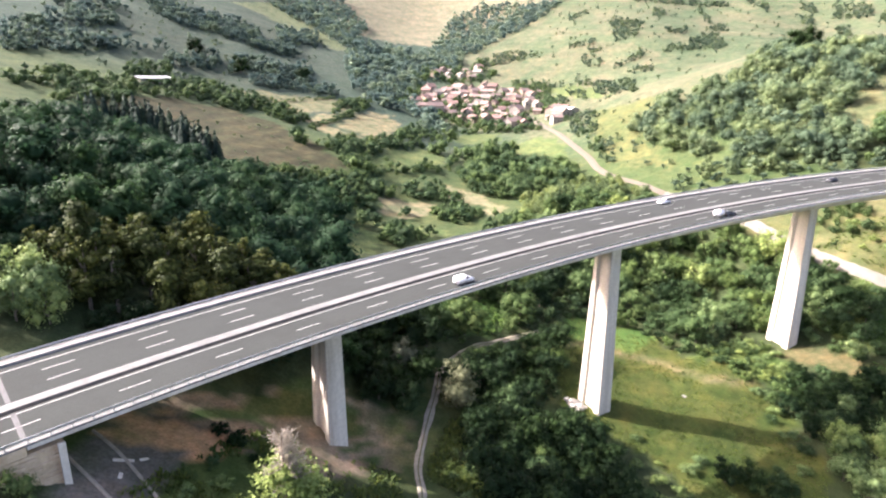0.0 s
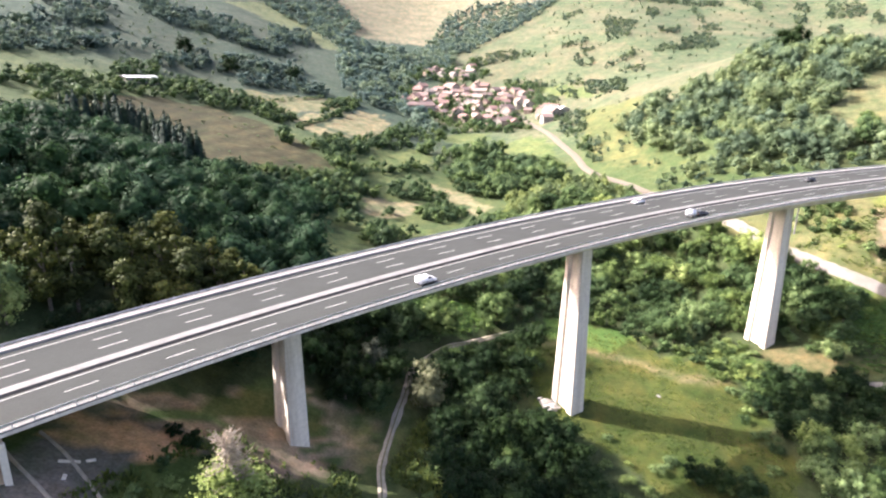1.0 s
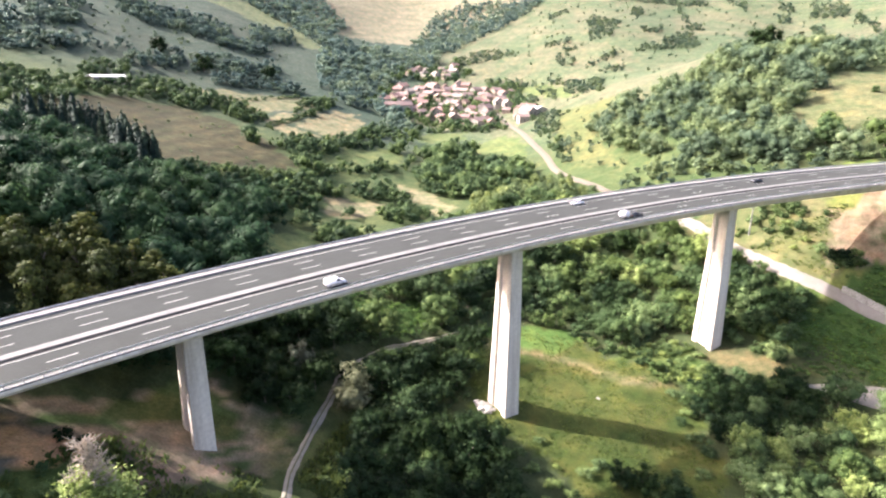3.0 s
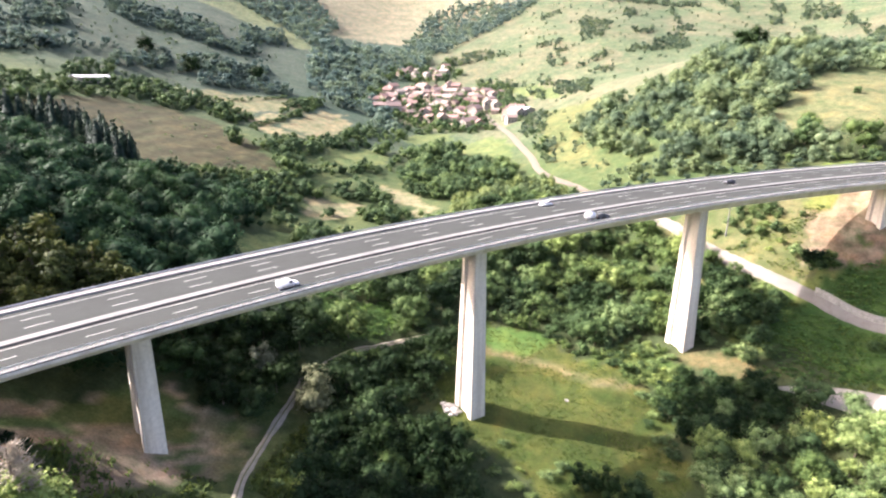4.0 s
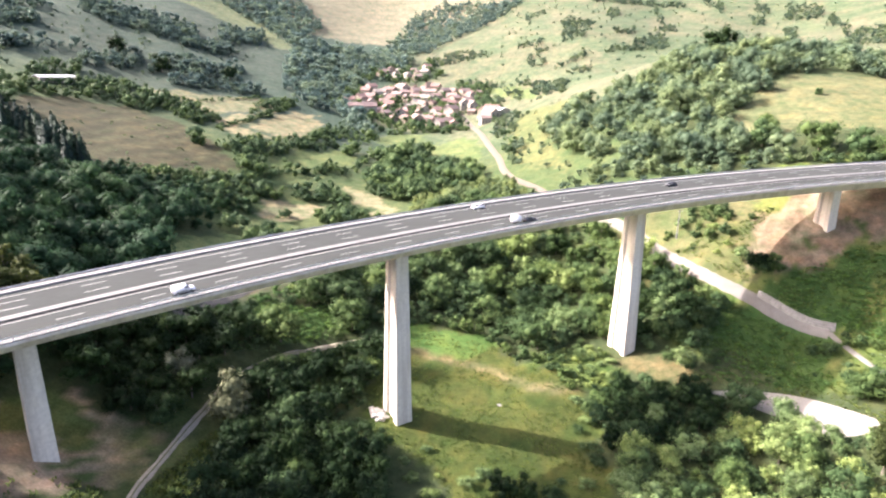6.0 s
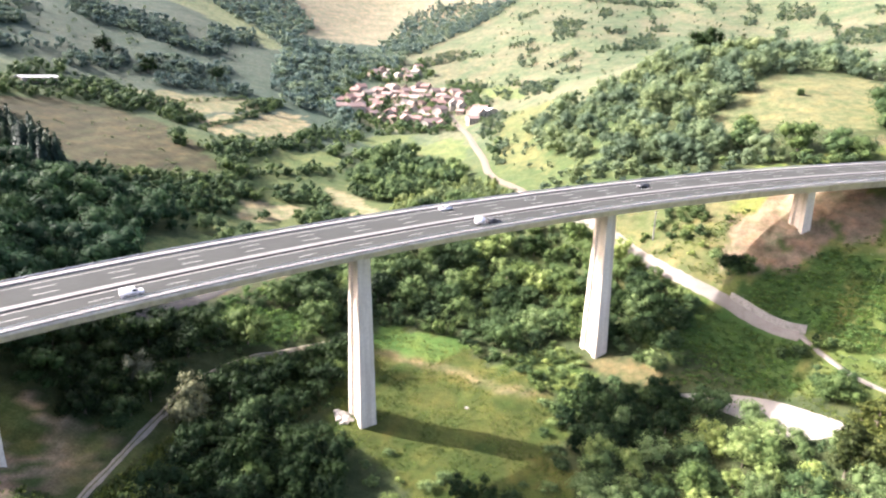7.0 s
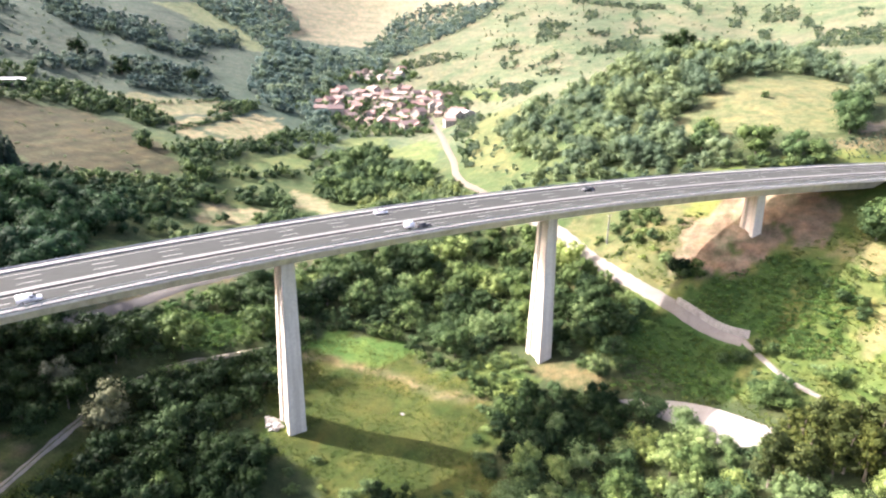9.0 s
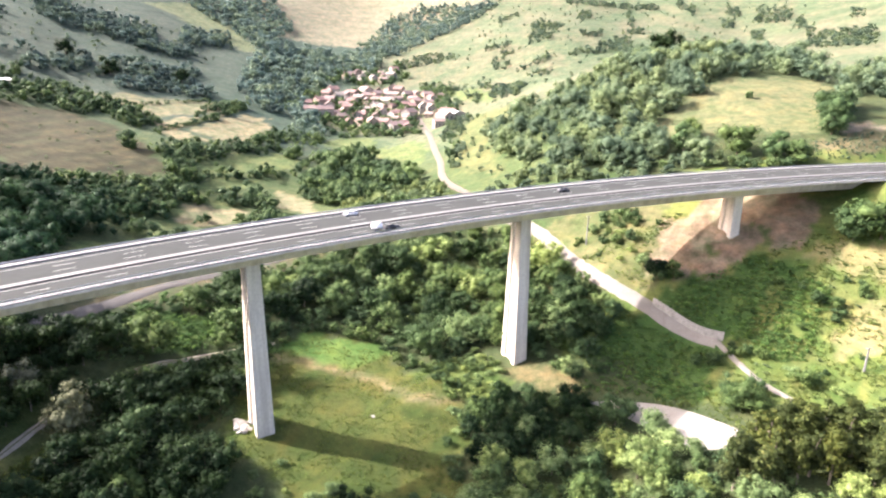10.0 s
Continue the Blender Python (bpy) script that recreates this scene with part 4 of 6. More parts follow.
MID_WOOD = [crown_arrays(s, 11, 640, 0.042, low=0.0, wide=0.48, loose=0.55, puff=1.15) for s in range(30, 36)]
FAR_WOOD = [crown_arrays(s, 6, 120, 0.08, low=-0.04, wide=0.43, loose=0.45, puff=1.18) for s in range(40, 46)]
HEDGE_WOOD = [crown_arrays(s, 7, 250, 0.056, low=-0.06, wide=0.45, loose=0.45, puff=1.2) for s in range(46, 50)]
LOW_SCRUB = [crown_arrays(s, 6, 115, 0.085, low=-0.15, wide=0.7) for s in range(60, 64)]
CONIFERS = [conifer_arrays(s, 420, 0.038, 0.26) for s in range(50, 53)]

HILL_PATCHES = []
HILL_PATCHES.append([(-262, 375), (-249, 378), (-240, 386), (-234, 411), (-221, 394), (-191, 437), (-188, 429), (-213, 377), (-231, 327)])
HILL_PATCHES.append([(-271, 398), (-266, 407), (-253, 385), (-258, 376)])
HILL_PATCHES.append([(-263, 408), (-257, 421), (-241, 392), (-249, 384)])
HILL_PATCHES.append([(-261, 437), (-256, 454), (-242, 466), (-227, 444), (-237, 417), (-246, 411)])
HILL_PATCHES.append([(-277, 458), (-266, 474), (-251, 496), (-240, 483), (-257, 457), (-271, 447)])
HILL_PATCHES.append([(-253, 535), (-248, 567), (-224, 553), (-202, 571), (-180, 581), (-156, 551), (-147, 517), (-160, 513), (-187, 515), (-212, 498), (-232, 507)])
HILL_PATCHES.append([(-187, 425), (-179, 442), (-166, 411), (-177, 399)])
HILL_PATCHES.append([(-175, 438), (-163, 458), (-154, 429), (-164, 413)])
HILL_PATCHES.append([(-156, 457), (-148, 472), (-131, 487), (-119, 493), (-110, 514), (-100, 465), (-118, 449), (-138, 439), (-146, 426)])
HILL_PATCHES.append([(-170, 636), (-154, 643), (-138, 669), (-125, 615), (-142, 591), (-151, 572)])
HILL_PATCHES.append([(-152, 547), (-137, 568), (-126, 550), (-143, 521)])
HILL_PATCHES.append([(-133, 424), (-112, 446), (-87, 459), (-78, 455), (-87, 440), (-111, 428), (-130, 414)])
HILL_PATCHES.append([(-158, 588), (-137, 640), (-126, 616), (-145, 569)])
HILL_PATCHES.append([(-146, 520), (-137, 554), (-130, 537), (-141, 510)])
HEDGE_PATCHES = []
HEDGE_PATCHES.append([(-181, 347), (-184, 370), (-173, 394), (-165, 376), (-176, 343)])
HEDGE_PATCHES.append([(-182, 289), (-181, 303), (-172, 332), (-158, 370), (-146, 395), (-132, 361), (-148, 332), (-161, 315), (-158, 284), (-164, 261)])
HEDGE_PATCHES.append([(-192, 268), (-194, 290), (-191, 310), (-183, 332), (-177, 321), (-186, 260)])
HEDGE_PATCHES.append([(-143, 381), (-131, 392), (-114, 364), (-117, 347), (-132, 351)])
HEDGE_PATCHES.append([(-122, 374), (-115, 389), (-83, 374), (-81, 353), (-93, 350), (-111, 358)])
LOW_HEDGES = [
    [(-68, 319), (-56, 343), (-44, 346), (-34, 369), (-29, 399), (-20, 396), (-15, 379), (1, 374), (5, 364), (-14, 364), (-32, 350), (-42, 316), (-51, 300), (-56, 311)],
    [(-47, 292), (-33, 310), (-11, 332), (6, 345), (4, 335), (-13, 318), (-33, 295), (-44, 284)],
    [(-52, 247), (-39, 267), (-29, 269), (-24, 284), (-9, 299), (2, 292), (1, 277), (-7, 278), (-20, 277), (-30, 265), (-30, 248), (-42, 236)],
    [(-1, 273), (14, 273), (18, 262), (5, 253), (-3, 256)],
    [(-28, 233), (-23, 239), (-6, 237), (-2, 232), (-15, 218), (-20, 211), (-24, 224)],
    [(19, 258), (37, 261), (38, 252), (17, 241)],
    [(-74, 399), (-60, 424), (-57, 420), (-71, 395)],
    [(-54, 262), (-46, 284), (-33, 295), (-29, 274), (-40, 264)],
    [(-44, 240), (-30, 246), (-34, 262), (-48, 254)],
    [(-78, 423), (-61, 451), (-53, 448), (-58, 428), (-74, 411)],
    [(-75, 350), (-72, 386), (-58, 430), (-56, 423), (-68, 375), (-73, 347)],
    [(-49, 305), (-37, 303), (-27, 313), (-36, 298), (-48, 291)],
    [(-88, 238), (-76, 254), (-62, 271), (-48, 283), (-44, 278), (-58, 263), (-72, 246), (-82, 232)],
]
VALE_PATCHES = []
VALE_PATCHES.append([(-209, 738), (-151, 703), (-106, 659), (-95, 599), (-80, 521), (-70, 470), (-60, 452), (-25, 465), (-12, 405), (0, 400), (3, 438), (-14, 480), (-31, 527), (-22, 614), (23, 631), (17, 723), (-42, 732), (-88, 696), (-142, 783), (-177, 821)])
BACK_PATCHES = []
BACK_PATCHES.append([(-189, 799), (-149, 895), (-99, 796), (-105, 653), (-133, 697)])
BACK_PATCHES.append([(8, 940), (50, 962), (168, 920), (47, 756), (26, 722), (-19, 738)])
RIVER_PATCHES = []
RIVER_PATCHES.append([(11, 323), (15, 373), (32, 386), (42, 378), (47, 350), (60, 353), (72, 342), (69, 313), (49, 302), (37, 295), (25, 293), (14, 305)])
STREAM_PATCHES = [[(-30, 395), (-22, 420), (-4, 412), (2, 398), (-18, 384)], [(2, 345), (6, 375), (12, 372), (9, 330)], [(0, 440), (60, 455), (72, 436), (40, 442), (10, 430)], [(62, 577), (128, 516), (131, 534), (63, 599)], [(-36, 470), (-24, 508), (-14, 580), (-30, 575), (-42, 500)], [(86, 400), (93, 392), (90, 330), (86, 345)]]
WILLOW_PATCHES = []
WILLOW_PATCHES.append([(67, 313), (78, 307), (88, 278), (93, 265), (70, 262), (44, 257), (34, 261), (39, 288)])
SLOPE_PATCHES = []
SLOPE_PATCHES.append([(152, 823), (181, 846), (180, 823), (155, 800)])
SLOPE_PATCHES.append([(188, 740), (216, 704), (189, 636), (170, 641)])
SLOPE_PATCHES.append([(131, 674), (154, 666), (152, 651), (129, 658)])
SLOPE_PATCHES.append([(135, 634), (162, 636), (160, 623), (136, 620)])
SLOPE_PATCHES.append([(134, 629), (148, 607), (142, 579), (131, 595)])
SLOPE_PATCHES.append([(149, 561), (161, 577), (185, 595), (178, 572), (161, 562)])
SLOPE_PATCHES.append([(157, 544), (179, 545), (172, 518), (155, 531)])
SLOPE_PATCHES.append([(200, 594), (234, 595), (228, 578), (197, 579)])
SLOPE_PATCHES.append([(234, 615), (271, 645), (256, 572), (223, 576)])
SLOPE_PATCHES.append([(276, 679), (305, 703), (288, 662), (267, 657)])
SLOPE_PATCHES.append([(223, 653), (251, 667), (245, 649), (220, 638)])
SLOPE_PATCHES.append([(318, 831), (326, 830), (299, 716), (292, 713)])
SLOPE_PATCHES.append([(256, 800), (269, 798), (250, 737), (237, 738)])
SLOPE_PATCHES.append([(248, 873), (362, 830), (352, 805), (244, 849)])
SLOPE_PATCHES.append([(31, 704), (70, 710), (104, 671), (66, 665), (36, 670)])
SLOPE_PATCHES.append([(66, 612), (134, 541), (131, 527), (64, 595)])
SLOPE_PATCHES.append([(83, 533), (102, 523), (93, 474), (80, 498)])
SLOPE_PATCHES.append([(103, 542), (117, 531), (111, 488)])
SLOPE_PATCHES.append([(128, 543), (151, 500), (136, 447), (120, 510)])
SLOPE_PATCHES.append([(88, 457), (105, 451), (99, 391), (88, 372), (82, 403)])
SLOPE_PATCHES.append([(86, 366), (99, 361), (92, 325), (83, 337)])
SLOPE_PATCHES.append([(387, 846), (391, 788), (378, 761), (374, 797)])
SLOPE_PATCHES.append([(426, 783), (438, 771), (422, 735), (411, 746)])
SLOPE_PATCHES.append([(403, 734), (413, 727), (399, 694), (390, 701)])
SLOPE_PATCHES.append([(449, 756), (472, 722), (449, 675), (423, 697)])
SLOPE_PATCHES.append([(455, 676), (459, 666), (437, 624), (433, 635)])
SLOPE_PATCHES.append([(437, 626), (439, 616), (405, 555), (404, 566)])
SLOPE_PATCHES.append([(404, 666), (411, 657), (392, 616), (385, 625)])
SLOPE_PATCHES.append([(432, 587), (441, 537), (396, 461), (380, 496), (384, 536)])
SLOPE_PATCHES.append([(493, 651), (497, 635), (475, 599), (473, 617)])
RIGHTA_PATCHES = []
RIGHTA_PATCHES.append([(106, 355), (123, 369), (142, 370), (163, 362), (190, 382), (294, 571), (351, 585), (354, 495), (326, 416), (268, 312), (230, 321), (212, 312), (213, 286), (196, 281), (175, 278), (176, 257), (184, 236), (136, 260), (123, 288)])
RIGHTB_PATCHES = []
RIGHTB_PATCHES.append([(267, 312), (280, 308), (241, 244), (231, 243)])
RIGHTB_PATCHES.append([(294, 330), (337, 365), (275, 273), (271, 286)])
VERGE_PATCHES = [[(160, 254), (172, 246), (184, 239), (201, 232), (216, 228), (214, 224), (198, 227), (180, 233), (165, 243)]]
VERGE_PATCHES.append([(142, 225), (154, 217), (150, 201), (142, 204), (140, 218)])
FRONT_GUM_PATCH = [(143, 113), (153, 122), (164, 124), (178, 118), (169, 104), (142, 109)]

LEFT_WOOD = [(-140, 180), (-136, 230), (-108, 242), (-84, 236), (-52, 260), (-32, 250), (-40, 205), (-28, 150), (-5, 135), (-12, 118), (-36, 100), (-60, 88), (-78, 84), (-110, 110)]
LEFT_WOOD_EDGE = [(-150, 205), (-140, 240), (-128, 252), (-108, 244), (-92, 236), (-84, 240), (-52, 262), (-32, 252), (-38, 230), (-60, 236), (-84, 216), (-106, 218), (-122, 205)]
GUM_GROVE = [(-80, 84), (-74, 104), (-56, 124), (-40, 132), (-33, 122), (-46, 102), (-60, 86)]
CONIFER_ROW = [(-148, 246), (-133, 257), (-114, 258), (-88, 239), (-92, 230), (-113, 247), (-131, 246)]
MIDDLE_WOOD = [(2, 140), (20, 150), (40, 168), (44, 188), (66, 190), (84, 166), (96, 176), (112, 168), (128, 178), (124, 206), (108, 236), (88, 262), (60, 275), (36, 255), (20, 215), (6, 180)]
TRACK_WOOD = [(13, 82), (9, 94), (7, 106), (4, 115), (3, 128), (12, 150), (26, 162), (42, 160), (34, 146), (24, 132), (33, 125), (38, 112), (38, 94), (30, 80)]
WEST_BANK = [(-14, 112), (-5, 112), (-4, 135), (4, 152), (10, 160), (-2, 164), (-14, 150), (-24, 134), (-26, 118)]
FRONT_WOOD = [(87, 106), (92, 120), (92, 150), (100, 152), (122, 150), (132, 134), (142, 124), (158, 120), (176, 100), (168, 80), (120, 76), (90, 84)]
SUNNY_WOOD = [(100, 128), (130, 132), (142, 124), (158, 120), (176, 100), (168, 80), (120, 76), (92, 88)]
RIGHT_SLOPE = [(128, 200), (150, 214), (180, 205), (215, 180), (205, 130), (160, 110), (142, 130), (130, 165)]

broadleafs = [tree_prototype("broadleaf_tree", s, LEAVES, "dense green broadleaf tree with a rounded, lumpy crown", "tree", 24, 1900, 0.027, low=0.06, wide=0.46) for s in (1, 2, 3, 4)]
fresh_trees = [tree_prototype("broadleaf_tree", s, THICKET_TREE, "light yellow green young tree with a loose crown", "tree", 18, 1700, 0.028, low=0.04, wide=0.48, loose=1.4) for s in (15, 16)]
dark_trees = [tree_prototype("oak_tree", s, DARK_SHADED_LEAVES, "dark green tree with a dense rounded crown, shade in its colour", "tree", 24, 1900, 0.027, low=0.06, wide=0.46) for s in (17, 18)]
# Mostly dark crowns, which paint shade over the track wood and west bank.
shady = [*dark_trees, *dark_trees, *dark_trees, *dark_trees, broadleafs[1]]
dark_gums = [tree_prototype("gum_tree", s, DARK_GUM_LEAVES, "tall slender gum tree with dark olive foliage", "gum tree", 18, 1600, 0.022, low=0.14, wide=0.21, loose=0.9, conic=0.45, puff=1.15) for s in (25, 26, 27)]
# Light crowns whose leaf colour carries the sunlight on the front wood.
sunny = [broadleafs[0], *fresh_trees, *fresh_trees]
mixed = [*broadleafs, *broadleafs, dark_trees[0], dark_trees[1], fresh_trees[0]]
willows = [tree_prototype("willow_tree", s, PALE_LEAVES, "pale grey green willow beside the farm track", "willow", 20, 1900, 0.028, low=0.06, wide=0.44) for s in (10,)]
bushes = [bush_prototype(s, LEAVES, "low dense green bush on the slope") for s in (7, 8, 9)]
fresh_bushes = [bush_prototype(s, THICKET_TREE, "low light green bush on the slope") for s in (19, 21)]
PROTOTYPES = [*dark_gums, *fresh_bushes, *broadleafs, *dark_trees, *fresh_trees, *willows, *bushes]


def at_places(*spots):
    out = []
    for x, y, height in spots:
        planting.put(x, y, height * 0.8)
        out.append((x, y, land_z(x, y), height))
    return out


planting.put(-167, 354, 18)
planting.put(-161, 341, 14)
# Trees that stand out, one by one.
plant_things(11, broadleafs, at_places((197, 240, 13), (181, 252, 12), (208, 232, 11), (223, 289, 3.5), (156, 137, 7.5), (216, 182, 14), (-16, 256, 4), (-4, 262, 4), (-152, 289, 8), (154, 184, 5.5), (240, 252, 14), (236, 246, 12), (246, 262, 13), (209, 184, 12), (213, 227, 9), (187, 261, 9)), (1.05, 1.3))
plant_things(24, fresh_trees, at_places((-69, 90, 9), (-67, 94, 10), (-71, 95, 11), (-65, 92, 8)), (0.85, 1.05))
plant_things(25, [*bushes, *fresh_bushes], at_places((132, 214, 3.2), (140, 208, 4), (143, 204, 3.4), (138, 216, 3.6), (146, 197, 2.6), (148, 190, 4.4), (152, 211, 2.4), (157, 206, 2.0), (137, 203, 2.0), (142, 196, 1.8), (133, 205, 1.6)), (0.9, 1.4))
plant_things(31, dark_gums, at_places((243, 395, 15), (246, 397, 13)), (1.0, 1.2))
# The low trees round (-50, 97) are added to block sun under the deck.
plant_things(21, dark_trees, at_places((-176, 444, 13), (-106, 463, 12), (-143, 436, 13), (-50, 97, 6), (-54, 99, 6.5), (-47, 99, 6), (-58, 95, 5), (-53, 92, 4.5), (-46, 94, 4.5), (-41, 98, 5), (213, 384, 14), (220, 387, 16), (35, 123, 7.5), (31, 127, 6), (63.5, 114, 6), (68.5, 112.5, 7), (74, 110.5, 6)), (0.9, 1.2))
# Dark crowns paint the deck's shadow onto the front wood.
plant_things(28, [*dark_trees, *dark_trees, broadleafs[2]], scatter(28, [(90, 128), (92, 150), (100, 152), (122, 150), (122, 138), (106, 128)], 34, 4.6, 4, 7))
plant_things(32, [*bushes, dark_trees[0]], at_places((41, 182.5, 3.2), (45, 184, 3.6), (49, 184.5, 2.8), (54, 184, 3.6), (59, 183.5, 4), (63, 182.5, 3.2), (67, 180, 3.6), (69.5, 175.5, 3.2), (70.5, 171.5, 3.6), (74.5, 169, 4), (79, 166.5, 3.4), (82.5, 162.5, 3.4), (85.5, 158, 3), (87, 154, 2.4)), (1.0, 1.4))
plant_things(33, [*fresh_bushes, bushes[1]], scatter(33, BRAMBLE_STRIP, 46, 2.6, 1.2, 2.8), (1.0, 1.5))
plant_things(38, dark_trees, at_places((2.5, 130, 6.5), (6.5, 137.5, 6), (11, 143.5, 5.5), (15, 147.5, 5)), (1.0, 1.3))
plant_things(34, [bushes[0], bushes[2]], at_places((3.5, 134.5, 3.6), (6, 140.5, 4.2), (9.5, 145.5, 4.0), (14, 150, 3.8), (19.5, 155, 2.6), (27, 162, 2.8)), (1.0, 1.4))
plant_things(29, [bushes[0], fresh_bushes[0]], at_places((-49, 58, 3.2), (-46, 56, 2.8), (-52, 60, 3), (-33, 66, 1.6), (-30, 70, 1.8), (-32, 73, 2), (-28, 66, 1.4), (-31, 62, 1.6)), (1.0, 1.5))
plant_things(30, dark_trees, at_places((-31, 80, 3.2), (-34, 81, 2.4), (-28, 78, 1.8)), (0.9, 1.3))
plant_things(27, fresh_bushes, at_places((3, 86, 1.6), (5, 90, 1.2), (2.5, 95, 1.4), (6, 99, 1.8), (3, 104, 1.3), (7, 84, 1.5)), (1.0, 1.6))
plant_things(22, fresh_bushes, at_places((44, 116, 2.2), (48, 112, 2.6), (52, 109, 2), (46, 106, 2.6), (52, 103, 2.8), (57, 105, 2.4), (42, 121, 1.8), (50, 118, 1.4), (60, 119, 2.2), (56, 116, 2.6), (70, 112, 2), (47, 126, 1.6), (75, 108, 2.4), (83, 117, 2.4), (86, 130, 2.4), (88, 140, 2.6), (87, 148, 2.4), (62, 107, 2.2)), (1.0, 1.6))
plant_things(23, bushes, at_places((87, 125, 3.2), (85, 136, 2.0), (89, 145, 3)), (1.0, 1.5))
plant_things(12, willows, at_places((3.5, 121.5, 12), (-9, 126, 8)))
plant_things(13, bushes, at_places((155, 183, 3), (158, 154, 2.6), (161, 155, 2.4), (164, 154, 2.2), (169, 153, 2.4), (173, 141, 4.2), (176, 142, 3), (192, 160, 3), (194, 163, 2.4), (188, 172, 2)), (1.0, 1.5))
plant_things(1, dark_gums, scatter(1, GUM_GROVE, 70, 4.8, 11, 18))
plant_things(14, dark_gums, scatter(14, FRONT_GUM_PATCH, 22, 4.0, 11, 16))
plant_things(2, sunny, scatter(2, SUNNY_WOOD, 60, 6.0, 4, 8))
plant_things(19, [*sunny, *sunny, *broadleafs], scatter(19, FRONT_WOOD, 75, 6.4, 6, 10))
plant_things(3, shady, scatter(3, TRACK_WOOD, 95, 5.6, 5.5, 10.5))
plant_things(4, mixed, scatter(4, MIDDLE_WOOD, 100, 7.4, 6, 11.5))
plant_things(36, mixed, at_places((120, 179, 9), (125, 182, 10), (127, 175, 9), (129, 170, 8), (123, 190, 8), (125, 164, 7), (119, 159, 5.5), (126, 158, 5), (122, 199, 6), (132, 172, 5)), (1.0, 1.2))
plant_things(37, [dark_trees[0]], at_places((149.5, 185, 6.5), (152, 183.5, 5)), (1.0, 1.25))
plant_things(26, mixed, scatter(26, [(112, 172), (122, 165), (131, 167), (136, 173), (132, 186), (127, 203), (118, 212), (112, 190)], 30, 5.0, 4, 8))
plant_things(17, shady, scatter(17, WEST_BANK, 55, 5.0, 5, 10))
plant_things(18, bushes, at_places((156, 144, 4.5), (158, 134, 4.2), (162, 141, 4.4), (155, 138, 4), (159, 138, 4.6), (152, 155, 3), (156, 153, 3.2), (163, 157, 2.2), (166, 155, 2.4), (169, 152, 2.2), (150, 183, 4), (190, 166, 3.6), (194, 164, 3), (202, 165, 3.4), (121, 158, 4), (117, 163, 3.4)), (0.9, 1.4))
plant_things(20, [*bushes, *fresh_bushes], scatter(20, [(-10, 160), (0, 182), (12, 205), (26, 222), (44, 226), (30, 200), (14, 176), (4, 160)], 40, 4.5, 1.6, 3.4), (0.9, 1.4))
plant_things(15, [*bushes, *fresh_bushes], scatter(15, RIGHT_SLOPE, 18, 5.0, 0.8, 2.4), (1.0, 1.6))
plant_things(16, bushes, scatter(16, MEADOW, 3, 5.0, 0.4, 0.9, False), (1.6, 3.0))
plant_stuff("conifer_wood", 8, CONIFERS, scatter(8, CONIFER_ROW, 190, 3.0, 10, 16, False), NEEDLES, "dark pointed conifers along the edge of a brown field", "conifers")
plant_stuff("woodland", 5, BIG_WOOD, scatter(53, LEFT_WOOD_EDGE, 170, 5.6, 3.5, 7) + scatter(5, LEFT_WOOD, 430, 8.0, 7.5, 14), CLOUD_SHADED_LEAVES, "dense dark green wood on the hillside, cloud shade in its leaf colour", "woodland")
plant_stuff("woodland", 6, NEAR_WOOD, scatter(6, MIDDLE_WOOD, 300, 4.2, 3, 7), WOOD_LEAVES, "thick green valley wood of bushes and small trees", "woodland")
plant_stuff("woodland", 7, MID_WOOD, scatter(74, [(150, 372), (163, 362), (190, 382), (294, 571), (351, 585), (354, 495), (326, 416), (300, 372), (240, 378), (200, 360), (176, 350)], 420, 5.2, 3.5, 7) + scatter(7, RIGHTA_PATCHES[0], 640, 7.0, 6.5, 13) + scatter(73, [(112, 268), (122, 280), (150, 252), (177, 242), (196, 240), (190, 230), (157, 239)], 46, 5.5, 4, 8) + scatter(71, RIGHTB_PATCHES[0], 30, 6, 8, 12) + scatter(72, RIGHTB_PATCHES[1], 30, 6, 7, 11), HAZY_HILL_LEAVES, "green wood over the rounded hill, haze in its leaf colour", "woodland")
HOUSE_SPOTS = []


def settle(seed, outline, count, gap):
    """Places for houses, apart from each other and off the road."""
    r = np.random.default_rng(seed)
    a = np.array(outline, float)
    for _ in range(6000 if count else 0):
        if not count:
            break
        x, y = r.uniform(a[:, 0].min(), a[:, 0].max()), r.uniform(a[:, 1].min(), a[:, 1].max())
        one, two = np.array([x]), np.array([y])
        if count and inside(one, two, outline)[0] and line_distance(one, two, WAYS[1][0])[0] > 7 and all((x - p) ** 2 + (y - q) ** 2 > gap * gap for p, q in HOUSE_SPOTS):
            HOUSE_SPOTS.append((x, y))
            planting.put(x, y, 7.0)
            count -= 1


settle(1, [(-24, 500), (-14, 572), (34, 600), (56, 578), (50, 505), (6, 486), (-17, 482)], 48, 9.0)
settle(2, [(56, 578), (84, 556), (76, 515), (50, 505)], 15, 9.2)
settle(3, [(8, 484), (52, 500), (80, 509), (92, 464), (77, 444), (33, 470)], 20, 9.6)
settle(4, [(-17, 618), (-5, 662), (36, 659), (35, 632), (1, 622)], 12, 9.5)
VILLAGE_TREES = scatter(80, VILLAGE, 230, 4.6, 4, 9.0, False) + scatter(82, [(-30, 605), (-20, 675), (50, 680), (50, 620)], 50, 6.0, 5, 10, False)
plant_stuff("village_trees", 81, HEDGE_WOOD, VILLAGE_TREES, WOOD_LEAVES, "garden trees between the village houses", "trees")
